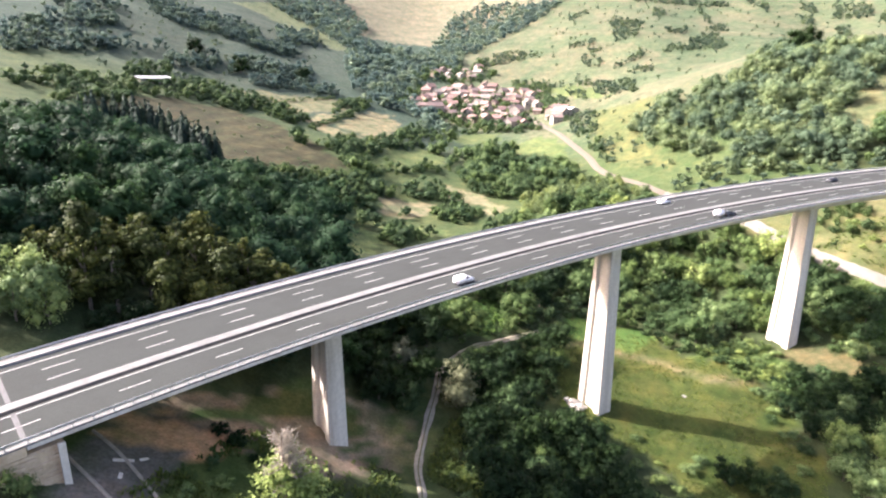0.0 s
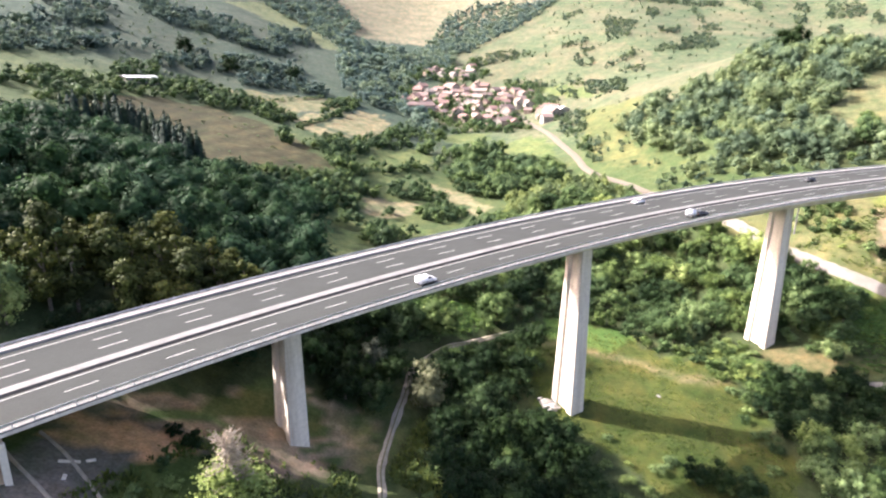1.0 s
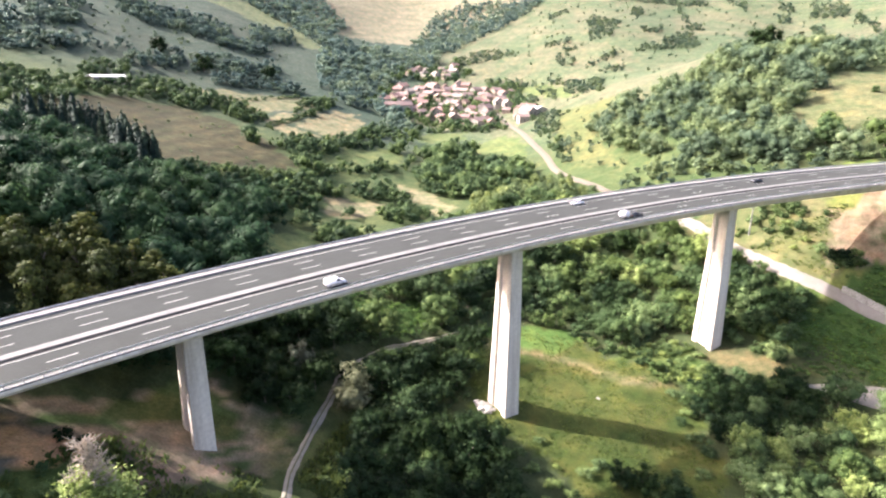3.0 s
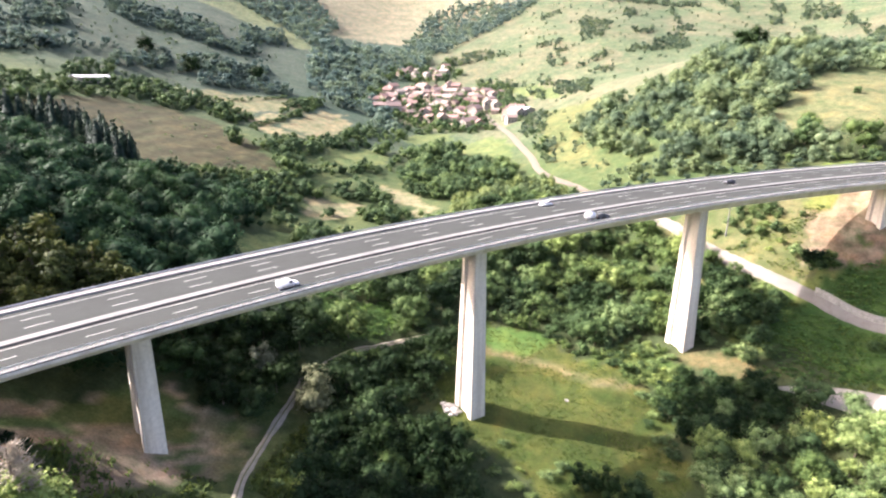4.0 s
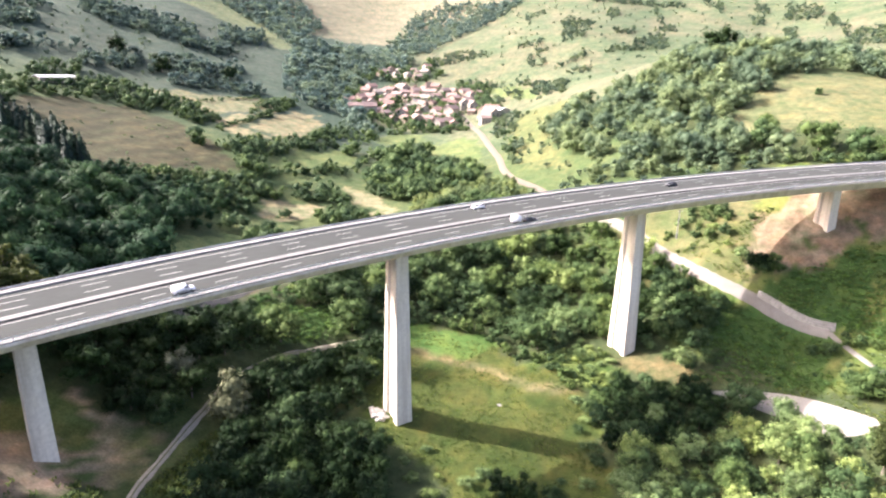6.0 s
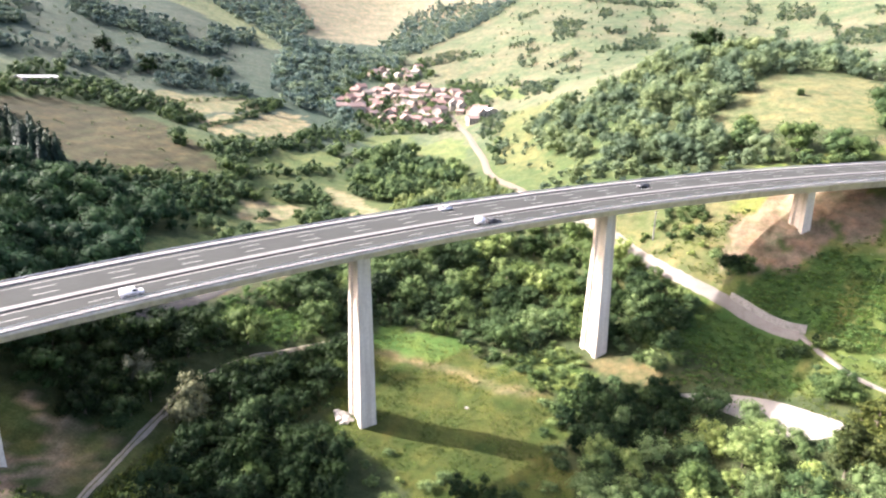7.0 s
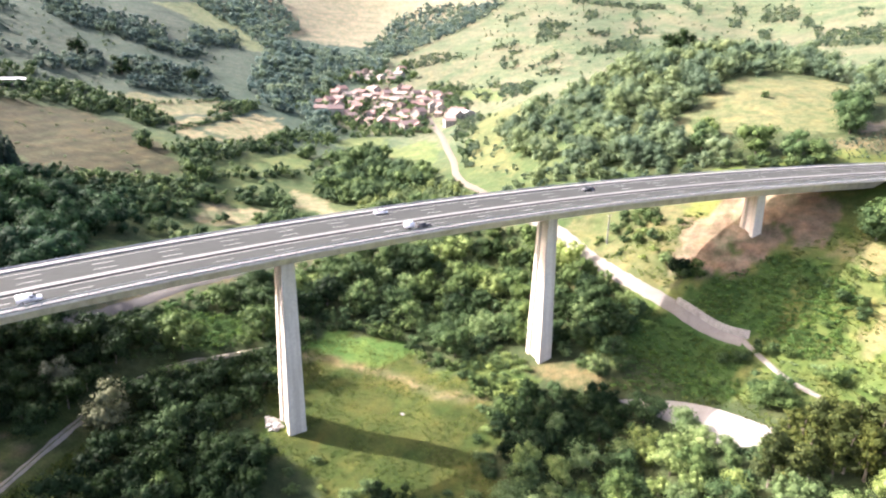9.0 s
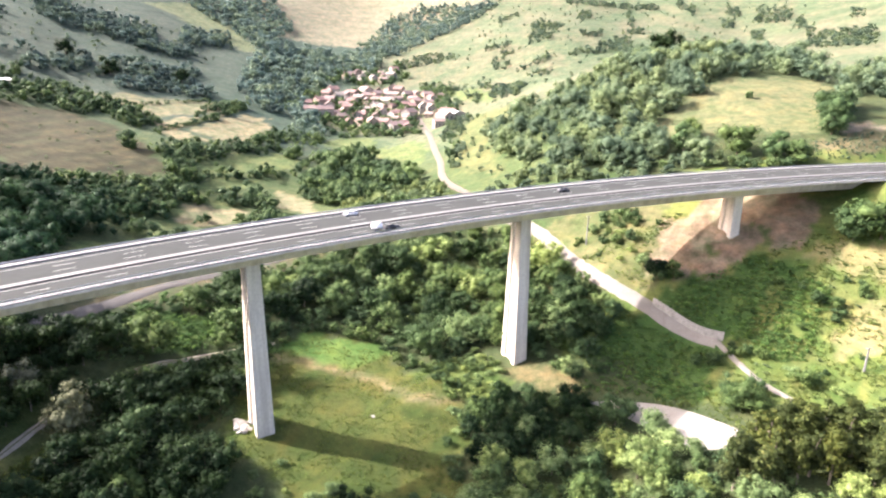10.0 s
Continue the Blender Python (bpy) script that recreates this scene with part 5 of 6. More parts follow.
plant_stuff("undergrowth", 9, LOW_SCRUB, scatter(9, FRONT_WOOD, 420, 2.4, 1.2, 3.2) + scatter(91, TRACK_WOOD, 360, 2.4, 1.0, 3.0) + scatter(92, MIDDLE_WOOD, 300, 2.4, 1.0, 3.0) + scatter(95, WEST_BANK, 150, 2.4, 1.0, 3.0), WOOD_LEAVES, "tangled green undergrowth between the trees", "undergrowth")


plant_stuff("ferns", 34, LOW_SCRUB, scatter(96, [(150, 174), (156, 180), (178, 186), (192, 178), (174, 166), (160, 162)], 160, 2.2, 0.6, 1.4) + scatter(97, [(122, 153), (128, 165), (140, 172), (150, 166), (158, 156), (150, 141), (135, 149)], 260, 1.9, 0.4, 1.3) + scatter(98, [(-12, 158), (0, 182), (12, 205), (26, 222), (40, 232), (46, 222), (30, 200), (14, 176), (4, 160)], 380, 2.2, 0.8, 2.4) + scatter(94, FERNS, 60, 2.2, 0.8, 1.5, False) + scatter(99, FERNS, 160, 2.0, 0.7, 1.5, False), FERN_LEAVES, "lush green ferns and brambles on the bank", "ferns", (1.2, 2.2))
plant_stuff("brambles", 37, LOW_SCRUB, scatter(37, [(163, 160), (171, 166), (186, 174), (192, 176), (195, 168), (189, 162), (178, 149), (172, 150)], 620, 1.3, 0.5, 1.3), FERN_LEAVES, "thick light green brambles on the sunny slope", "brambles", (1.2, 2.0))
plant_stuff("weeds", 33, LOW_SCRUB, scatter(93, RIGHT_SLOPE, 80, 4.0, 0.3, 0.7), THICKET_LEAVES, "low green weeds and brambles on the sunny bank", "weeds", (2.2, 4.5))


def patches(seed, outlines, share, gap, low, high, clearings=False):
    """Trees over a set of outlines, as many as their areas hold."""
    out = []
    for i, o in enumerate(outlines):
        a = np.array(o, float)
        area = 0.5 * abs(np.dot(a[:, 0], np.roll(a[:, 1], 1)) - np.dot(a[:, 1], np.roll(a[:, 0], 1)))
        out += scatter(seed + i, o, max(2, int(area * share / gap ** 2)), gap, low, high, clearings)
    return out


ROUND_TREES = at_places((-17, 252, 4.9), (0, 260, 5.2), (-29, 229, 8.0), (-47, 250, 7.2), (-41, 250, 8.0), (-37, 254, 6.7), (-32, 255, 7.2), (-31, 272, 8.7), (-26, 271, 7.2), (-15, 284, 7.8), (-10, 293, 8.7), (-2, 288, 9.3), (4, 278, 8.7), (-39, 291, 11.6), (-32, 229, 7.2), (-26, 229, 6.7), (-77, 317, 11.6), (-73, 314, 8.7), (-27, 376, 10.2), (-20, 390, 11.6), (-57, 321, 10.2), (-2, 365, 11.6), (2, 396, 11.6), (-62, 324, 7.2), (-50, 316, 7.2))
TERRACE_HEDGES = [[(-80, 357), (-75, 368), (-70, 386), (-65, 408), (-61, 439), (-58, 432), (-63, 400), (-68, 377), (-78, 349)], [(-130, 385), (-116, 389), (-104, 404), (-94, 420), (-78, 446), (-77, 442), (-93, 416), (-103, 400), (-116, 385)]]
plant_stuff("terrace_scrub", 38, LOW_SCRUB, patches(270, TERRACE_HEDGES, 1.6, 2.2, 1.0, 2.6), HEDGE_LEAVES, "low dark scrub along the edges of the terraces", "scrub", (1.2, 1.8))
FIELD_SCRUB = [[(x - 4, y - 1.6), (x - 3, y + 1.6), (x + 4, y + 2.2), (x + 3, y - 1.4)] for x, y in ((-132, 330), (-113, 333), (-97, 328), (-78, 299), (-68, 285), (-76, 263), (-82, 260), (-87, 311), (-102, 298), (-119, 313), (-64, 279), (-108, 274), (-92, 272), (-99, 318), (-126, 300))]
plant_stuff("field_scrub", 39, LOW_SCRUB, patches(280, FIELD_SCRUB, 0.55, 1.9, 0.3, 0.9), WOOD_LEAVES, "tufts of low bracken on the brown hillside field", "scrub", (1.6, 2.6))
plant_stuff("hedgerows", 20, HEDGE_WOOD, patches(200, HEDGE_PATCHES, 1.15, 5.0, 3.0, 9.5, True), HEDGE_LEAVES, "hedgerows and field trees between small meadows", "hedgerow")
plant_stuff("field_hedges", 36, HEDGE_WOOD, ROUND_TREES + patches(250, LOW_HEDGES, 1.4, 3.9, 2.6, 8.0, True), HEDGE_LEAVES, "dense dark green hedges round the small valley meadows", "hedgerow")
plant_stuff("hill_copses", 21, FAR_WOOD, patches(300, HILL_PATCHES, 1.15, 5.2, 3.5, 9.5), HAZY_COPSE_LEAVES, "dark copses and hedges on the far hillside", "copse")
plant_stuff("valley_wood", 22, FAR_WOOD, patches(400, VALE_PATCHES, 0.7, 6.6, 5, 12), HAZY_VALE_LEAVES, "dark green wood filling the narrow upper valley", "woodland")
plant_stuff("mountain_wood", 23, FAR_WOOD, patches(500, BACK_PATCHES, 0.75, 7.5, 6, 11), HAZY_VALE_LEAVES, "distant dark wood on the mountain side", "woodland")
plant_stuff("river_trees", 24, MID_WOOD, patches(600, RIVER_PATCHES, 1.2, 5.6, 5, 11), WOOD_LEAVES, "tall trees along the valley stream", "trees")
plant_stuff("stream_trees", 28, HEDGE_WOOD, patches(650, STREAM_PATCHES, 0.9, 5.0, 3, 7, True), WOOD_LEAVES, "low rounded trees and hedges round the village fields", "trees")
plant_stuff("willow_thicket", 25, MID_WOOD, patches(700, WILLOW_PATCHES, 1.2, 4.4, 4, 7), THICKET_LEAVES, "light yellow green willow thicket below the road", "thicket")
plant_stuff("slope_bushes", 26, FAR_WOOD, patches(800, SLOPE_PATCHES, 0.8, 4.6, 2.5, 6.5), HAZY_PASTURE_LEAVES, "scattered dark bushes and hedges on the dry pasture", "bushes")
plant_stuff("pasture_bushes", 29, FAR_WOOD, scatter(290, [(90, 640), (118, 470), (150, 430), (300, 600), (480, 640), (480, 860), (150, 900)], 240, 7.0, 1.4, 4.0) + scatter(294, [(218, 225), (226, 240), (241, 243), (255, 242), (246, 228)], 90, 1.9, 0.6, 1.8) + scatter(291, VALLEY_SLOPE, 30, 3.5, 1.2, 4.0) + scatter(293, [(101, 272), (112, 283), (150, 254), (188, 241), (180, 233), (140, 238), (116, 248)], 70, 4.2, 2.5, 5.5) + scatter(292, [(-290, 380), (-200, 340), (-140, 400), (-110, 480), (-120, 640), (-250, 600)], 130, 6.0, 1.4, 4.0), HAZY_PASTURE_LEAVES, "small bushes dotted over the pastures", "bushes")
plant_stuff("verge_bushes", 27, NEAR_WOOD, patches(900, VERGE_PATCHES, 1.2, 3.6, 3, 6), WOOD_LEAVES, "green bushes on the bank above the gravel road", "bushes")


def blade_arrays(seed, blades):
    """A tuft one metre tall of upright, leaning blades."""
    r = np.random.default_rng(seed)
    a, lean = r.uniform(0, 6.28, blades), r.uniform(0.2, 0.9, blades)
    foot = r.normal(scale=0.5, size=(blades, 2))
    side = np.stack([-np.sin(a), np.cos(a)], 1) * 0.22
    tip = foot + np.stack([np.cos(a), np.sin(a)], 1) * lean[:, None] * 0.8
    z = r.uniform(0.5, 1.0, blades)
    flat = lambda xy, h: np.concatenate([xy, np.broadcast_to(h, (blades,))[:, None]], 1)
    corners = np.stack([flat(foot - side, -0.2), flat(foot + side, -0.2), flat(tip + side * 0.5, z), flat(tip - side * 0.5, z)], 1)
    return corners.reshape(-1, 3), np.arange(blades * 4).reshape(-1, 4), np.zeros((0, 3), int)


TUFTS = [blade_arrays(s, 9) for s in range(70, 74)]


def tufts(seed, outline, count, low, high):
    r = np.random.default_rng(seed)
    a = np.array(outline, float)
    x, y = r.uniform(a[:, 0].min(), a[:, 0].max(), count * 3), r.uniform(a[:, 1].min(), a[:, 1].max(), count * 3)
    keep = inside(x, y, outline) & (np.sin(0.33 * x + 2 * np.sin(0.2 * y)) + np.sin(0.41 * y) + r.normal(scale=0.7, size=len(x)) > -0.2)
    for line, width in WAYS:
        keep &= line_distance(x, y, line) > width
    keep &= ~inside(x, y, YARD) & ~inside(x, y, CUT_EARTH)
    x, y = x[keep][:count], y[keep][:count]
    return list(zip(x, y, land_height(x, y), r.uniform(low, high, len(x))))


plant_stuff("meadow_grass", 30, TUFTS, tufts(1, MEADOW, 3500, 0.1, 0.28), MEADOW_GRASS, "rough yellow green meadow grass in tufts", "grass", (1.2, 2.2))
plant_stuff("bank_grass", 31, TUFTS, tufts(2, RIGHT_SLOPE, 4500, 0.15, 0.45), MEADOW_GRASS, "rough grass and weeds on the sunny bank", "grass", (1.2, 2.4))
plant_stuff("weeds", 32, TUFTS, tufts(3, [(-30, 88), (-8, 92), (-3, 70), (-20, 58), (-40, 60)], 700, 0.3, 0.7), MEADOW_GRASS, "weeds and grass at the edge of the bare earth", "grass", (1.2, 2.2))
plant_stuff("track_weeds", 35, TUFTS, tufts(4, [(0, 76), (-2, 100), (3, 116), (9, 104), (13, 80)], 900, 0.3, 0.8), MEADOW_GRASS, "bright weeds and grass beside the farm track", "grass", (1.2, 2.2))
for ob in PROTOTYPES:
    for piece in (*ob.children_recursive, ob):
        bpy.data.objects.remove(piece)


# ---- village and barn ----
def prism_mesh(name, outline, length, material):
    """An outline (across, up) drawn along y from -length/2 to length/2."""
    n = len(outline)
    verts = [(x, y, z) for y in (-length / 2, length / 2) for x, z in outline]
    faces = [(i, (i + 1) % n, n + (i + 1) % n, n + i) for i in range(n)] + [list(range(n))[::-1], [n + i for i in range(n)]]
    return mesh_of(name, verts, faces, material)


def build_house(wide, deep, eaves, ridge, wall_material, roof_material, label):
    house = thing("house", label, "house", group="houses of the village")
    part("wall", prism_mesh("wall", [(-wide / 2, -3.0), (wide / 2, -3.0), (wide / 2, eaves), (0, ridge - 0.12), (-wide / 2, eaves)], deep, wall_material), house)
    o, t = 0.5, 0.25
    drop = (ridge - eaves) / (wide / 2) * o
    roof = part("roof", prism_mesh("roof", [(-wide / 2 - o, eaves - drop), (0, ridge), (wide / 2 + o, eaves - drop), (wide / 2 + o, eaves - drop + t), (0, ridge + t), (-wide / 2 - o, eaves - drop + t)], deep + 2 * o, roof_material), house)
    part("chimney", box_mesh("chimney", 0.7, 0.7, 1.6, wall_material, 0.04, centre=(wide * 0.2, deep * 0.2, ridge + 0.3)), roof)
    pane = box_mesh("window", 0.1, 1.0, 1.2, WINDOW_GLASS)
    for side in (-1, 1):
        for row_z in ([1.5, 4.2] if eaves > 5 else [1.5]):
            for k in range(max(2, int(deep / 4))):
                part("window", pane, house, at=Matrix.Translation((side * (wide / 2 + 0.01), -deep / 2 + (k + 0.5) * deep / max(2, int(deep / 4)), row_z)))
    end = box_mesh("window", 1.0, 0.1, 1.2, WINDOW_GLASS)
    for k in (-0.25, 0.25):
        part("window", end, house, at=Matrix.Translation((k * wide, -deep / 2 - 0.01, min(4.2, eaves - 1.2))))
    part("door", box_mesh("door", 1.1, 0.12, 2.1, GREY_WOOD, 0.02, centre=(0, -deep / 2 - 0.02, 1.05)), house)
    return house


HOUSE_KINDS = [
    build_house(7.5, 9.5, 4.3, 6.3, PLASTER, ROOF_TILE, "white plastered village house with a red tiled gable roof"),
    build_house(7, 8.5, 4.0, 5.9, OCHRE_PLASTER, ROOF_TILE, "ochre village house with a red tiled gable roof"),
    build_house(8, 12, 4.4, 6.6, PLASTER, OLD_TILE, "long pale village house under faded pink tiles"),
    build_house(6.5, 8, 3.2, 4.9, OCHRE_PLASTER, OLD_TILE, "small low house with a faded pink tiled roof"),
    build_house(7, 9, 4.0, 5.8, PLASTER, GREY_TILE, "pale village house under weathered grey brown tiles"),
    build_house(7.5, 10, 4.2, 6.2, OCHRE_PLASTER, OLD_TILE, "ochre village house under faded pink tiles"),
]
rng = np.random.default_rng(77)
for x, y in HOUSE_SPOTS:
    size = rng.uniform(0.7, 1.08)
    copy_thing(HOUSE_KINDS[rng.integers(len(HOUSE_KINDS))], Matrix.Translation((x, y, land_z(x, y))) @ Matrix.Rotation(rng.choice((0.3, 0.3 + math.pi / 2, 1.2, 2.3)) + rng.normal(scale=0.2), 4, "Z") @ Matrix.Diagonal((size, size * rng.uniform(0.85, 1.2), size * rng.uniform(0.9, 1.3), 1)))
for ob in HOUSE_KINDS:
    for piece in (*ob.children_recursive, ob):
        bpy.data.objects.remove(piece)


def build_shed(x, y, turn, wide, deep, eaves, ridge, label):
    shed = thing("farm_shed", label, "shed", at=Matrix.Translation((x, y, land_z(x, y))) @ Matrix.Rotation(turn, 4, "Z"))
    part("wall", prism_mesh("wall", [(-wide / 2, -2.5), (wide / 2, -2.5), (wide / 2, eaves), (0, ridge - 0.1), (-wide / 2, eaves)], deep, PLASTER), shed)
    part("roof", prism_mesh("roof", [(-wide / 2 - 0.5, eaves - 0.1), (0, ridge), (wide / 2 + 0.5, eaves - 0.1), (wide / 2 + 0.5, eaves + 0.1), (0, ridge + 0.2), (-wide / 2 - 0.5, eaves + 0.1)], deep + 1, SHEET_ROOF), shed)
    for k in range(5):
        part("door", box_mesh("door", 0.12, 2.4, eaves - 0.3, GREY_WOOD, 0.02, centre=(wide / 2 + 0.03, -deep / 2 + (k + 0.5) * deep / 5, eaves / 2 - 0.15)), shed)


build_shed(-167, 354, -0.48, 7.5, 20, 1.9, 2.9, "long white farm shed with a sheet roof on the hillside")
build_shed(93, 470, 0.6, 10, 15, 3.6, 5.2, "white roofed workshop beside the village road")


# ---- vehicles ----
def disc_mesh(name, radius, width, material, bevel):
    bm = bmesh.new()
    bmesh.ops.create_cone(bm, cap_ends=True, segments=16, radius1=radius, radius2=radius, depth=width, matrix=Matrix.Rotation(math.pi / 2, 4, "X"))
    bmesh.ops.bevel(bm, geom=[e for e in bm.edges if e.calc_face_angle(0) > 1], offset=bevel, segments=1, affect="EDGES")
    me = bpy.data.meshes.new(name)
    bm.to_mesh(me)
    bm.free()
    me.materials.append(material)
    return me


def add_wheels(owner, places, radius, width):
    tyre, rim = disc_mesh("wheel", radius, width, TYRE, 0.03), disc_mesh("rim", radius * 0.62, width + 0.03, STEEL, 0.01)
    for x, y in places:
        wheel = part("wheel", tyre, owner, at=Matrix.Translation((x, y, radius)))
        part("rim", rim, wheel)


def body_mesh(name, side, half, waist, roof_in, material, bevel=0.05):
    """A vehicle shell from its side outline (x, z), narrower over the waist."""
    n = len(side)
    verts = []
    for sign in (-1, 1):
        for x, z in side:
            inset = roof_in * max(0.0, (z - waist) / 0.7)
            verts.append((x, sign * (half - inset), z))
    faces = [(i, (i + 1) % n, n + (i + 1) % n, n + i) for i in range(n)] + [list(range(n)), [n + i for i in reversed(range(n))]]
    me = mesh_of(name, verts, faces, material)
    bm = bmesh.new()
    bm.from_mesh(me)
    bmesh.ops.recalc_face_normals(bm, faces=bm.faces[:])
    bmesh.ops.bevel(bm, geom=bm.edges[:], offset=bevel, segments=2, affect="EDGES")
    bm.to_mesh(me)
    bm.free()
    me.polygons.foreach_set("use_smooth", [True] * len(me.polygons))
    return me


def start_vehicle(name, label, category, s, u, forward, size):
    a = HEADING - BEND * s + (0 if forward else math.pi)
    return thing(name, label, category, at=Matrix.Translation(on_deck(s, u, 0.01)) @ Matrix.Rotation(a, 4, "Z") @ Matrix.Rotation(-math.atan(GRADE) if forward else math.atan(GRADE), 4, "Y") @ Matrix.Scale(size, 4))


def add_lights(body, front, back, half, z):
    for sign in (-1, 1):
        part("headlight", box_mesh("headlight", 0.1, 0.36, 0.16, SHEET_ROOF, 0.02, centre=(front - 0.03, sign * (half - 0.3), z)), body)
        part("tail_light", box_mesh("tail_light", 0.08, 0.2, 0.24, TAIL_LIGHT, 0.02, centre=(back + 0.02, sign * (half - 0.16), z + 0.12)), body, "red tail light")
    for x in (front, back):
        part("bumper", box_mesh("bumper", 0.14, 2 * half - 0.2, 0.2, TYRE, 0.03, centre=(x, 0, 0.42)), body, "dark plastic bumper")


def build_car(label, paint, s, u, forward):
    """A saloon: a painted shell, a dark glass cabin with painted pillars, and a roof."""
    car = start_vehicle("car", label, "car", s, u, forward, 0.84)
    half = 0.88
    body = part("body", body_mesh("body", [(-2.1, 0.25), (2.1, 0.25), (2.17, 0.68), (1.9, 0.86), (0.95, 0.97), (-1.75, 1.0), (-2.15, 0.88)], half, 0.9, 0.1, paint, 0.06), car)
    part("windows", body_mesh("windows", [(1.02, 0.94), (0.28, 1.38), (-1.2, 1.42), (-1.85, 0.97)], half - 0.06, 0.95, 0.24, WINDOW_GLASS, 0.03), body, "dark tinted windows")
    part("roof", body_mesh("roof", [(0.3, 1.37), (0.1, 1.43), (-1.0, 1.46), (-1.25, 1.41)], half - 0.17, 1.3, 0.2, paint, 0.02), body)
    for sign in (-1, 1):
        part("pillar", box_mesh("pillar", 0.09, 0.06, 0.5, paint, 0.01, centre=(-0.45, sign * (half - 0.13), 1.18)), body)
        part("mirror", box_mesh("mirror", 0.12, 0.18, 0.12, paint, 0.03, centre=(0.72, sign * (half + 0.06), 1.0)), body)
    add_lights(body, 2.13, -2.13, half, 0.68)
    add_wheels(car, [(x, sign * (half - 0.1)) for x in (1.32, -1.3) for sign in (-1, 1)], 0.32, 0.22)


def build_van(label, s, u):
    """A small panel van: closed load box, short bonnet, dark windscreen and cab windows."""
    van = start_vehicle("van", label, "van", s, u, True, 0.86)
    half = 0.9
    body = part("body", body_mesh("body", [(-2.2, 0.28), (2.2, 0.28), (2.25, 0.72), (2.05, 0.92), (1.3, 1.05), (0.62, 1.7), (0.3, 1.8), (-2.1, 1.82), (-2.25, 1.0)], half, 0.95, 0.1, WHITE_PAINT, 0.06), van)
    part("windscreen", mesh_of("windscreen", [(1.33, -half + 0.14, 1.07), (1.33, half - 0.14, 1.07), (0.7, half - 0.22, 1.68), (0.7, -half + 0.22, 1.68), (1.27, -half + 0.14, 1.03), (1.27, half - 0.14, 1.03), (0.64, half - 0.22, 1.64), (0.64, -half + 0.22, 1.64)], [(0, 1, 2, 3), (7, 6, 5, 4), (0, 4, 5, 1), (1, 5, 6, 2), (2, 6, 7, 3), (3, 7, 4, 0)], WINDOW_GLASS), body, "dark sloping windscreen")
    for sign in (-1, 1):
        part("cab_window", mesh_of("cab_window", [(x, sign * (half - 0.02 - 0.12 * (z - 0.95) + d), z) for d in (0.02, -0.04) for x, z in ((1.1, 1.12), (0.62, 1.55), (0.1, 1.55), (0.1, 1.1))], [(0, 1, 2, 3), (7, 6, 5, 4), (0, 4, 5, 1), (1, 5, 6, 2), (2, 6, 7, 3), (3, 7, 4, 0)], WINDOW_GLASS), body)
        part("side_moulding", box_mesh("side_moulding", 2.2, 0.04, 0.12, TYRE, 0.01, centre=(-0.3, sign * (half + 0.005), 0.62)), body)
        part("mirror", box_mesh("mirror", 0.12, 0.2, 0.22, TYRE, 0.03, centre=(1.05, sign * (half + 0.08), 1.15)), body)
    add_lights(body, 2.22, -2.22, half, 0.74)
    add_wheels(van, [(x, sign * (half - 0.1)) for x in (1.4, -1.4) for sign in (-1, 1)], 0.33, 0.22)


build_van("small white panel van driving on the viaduct", -0.8, -4.9)
build_car("white saloon car driving on the viaduct", WHITE_PAINT, 75, 12.3, False)
build_car("black car driving on the viaduct", BLACK_PAINT, 138, 8.8, False)
build_car("dark car towing a white trailer on the viaduct", BLACK_PAINT, 79, -4.9, True)


def rounded_box(length, wide, tall, edge, middle):
    bm = bmesh.new()
    bmesh.ops.create_cube(bm, size=1, matrix=Matrix.Translation((0, 0, middle)) @ Matrix.Diagonal((length, wide, tall, 1)))
    bmesh.ops.bevel(bm, geom=bm.edges[:], offset=edge, segments=4, affect="EDGES")
    me = bpy.data.meshes.new("box")
    bm.to_mesh(me)
    bm.free()
    me.materials.append(WHITE_PAINT)
    me.polygons.foreach_set("use_smooth", [True] * len(me.polygons))
    return me


def build_trailer(s, u):
    a = HEADING - BEND * s
    trailer = thing("trailer", "white box trailer towed by a dark car", "trailer", at=Matrix.Translation(on_deck(s, u, 0.01)) @ Matrix.Rotation(a, 4, "Z"))
    part("box", rounded_box(2.4, 1.6, 1.45, 0.22, 1.25), trailer)
    part("drawbar", box_mesh("drawbar", 1.2, 0.12, 0.1, STEEL, 0.02, centre=(1.75, 0, 0.5)), trailer)
    add_wheels(trailer, [(-0.2, sign * 0.85) for sign in (-1, 1)], 0.3, 0.2)
    part("mudguard", box_mesh("mudguard", 0.9, 1.95, 0.05, TYRE, 0.01, centre=(-0.2, 0, 0.63)), trailer, "dark mudguard over the axle")


build_trailer(75.1, -4.9)


# ---- poles, walls, rocks ----
def build_pole(x, y, height, label):
    pole = thing("utility_pole", label, "pole", at=Matrix.Translation((x, y, land_z(x, y))))
    bm = bmesh.new()
    bmesh.ops.create_cone(bm, cap_ends=True, segments=10, radius1=0.28, radius2=0.18, depth=height + 0.6, matrix=Matrix.Translation((0, 0, height / 2 - 0.3)))
    me = bpy.data.meshes.new("shaft")
    bm.to_mesh(me)
    bm.free()
    me.materials.append(PALE_CONCRETE)
    part("shaft", me, pole)
    part("crossarm", box_mesh("crossarm", 1.6, 0.12, 0.12, STEEL, 0.01, centre=(0, 0, height - 0.35)), pole)
    for k in (-0.7, 0, 0.7):
        part("insulator", box_mesh("insulator", 0.1, 0.1, 0.22, PLASTER, 0.02, centre=(k, 0, height - 0.18)), pole)


build_pole(134.6, 212, 10.5, "pale concrete utility pole on the slope")
build_pole(188.5, 142, 6.5, "pale concrete utility pole in the grass")


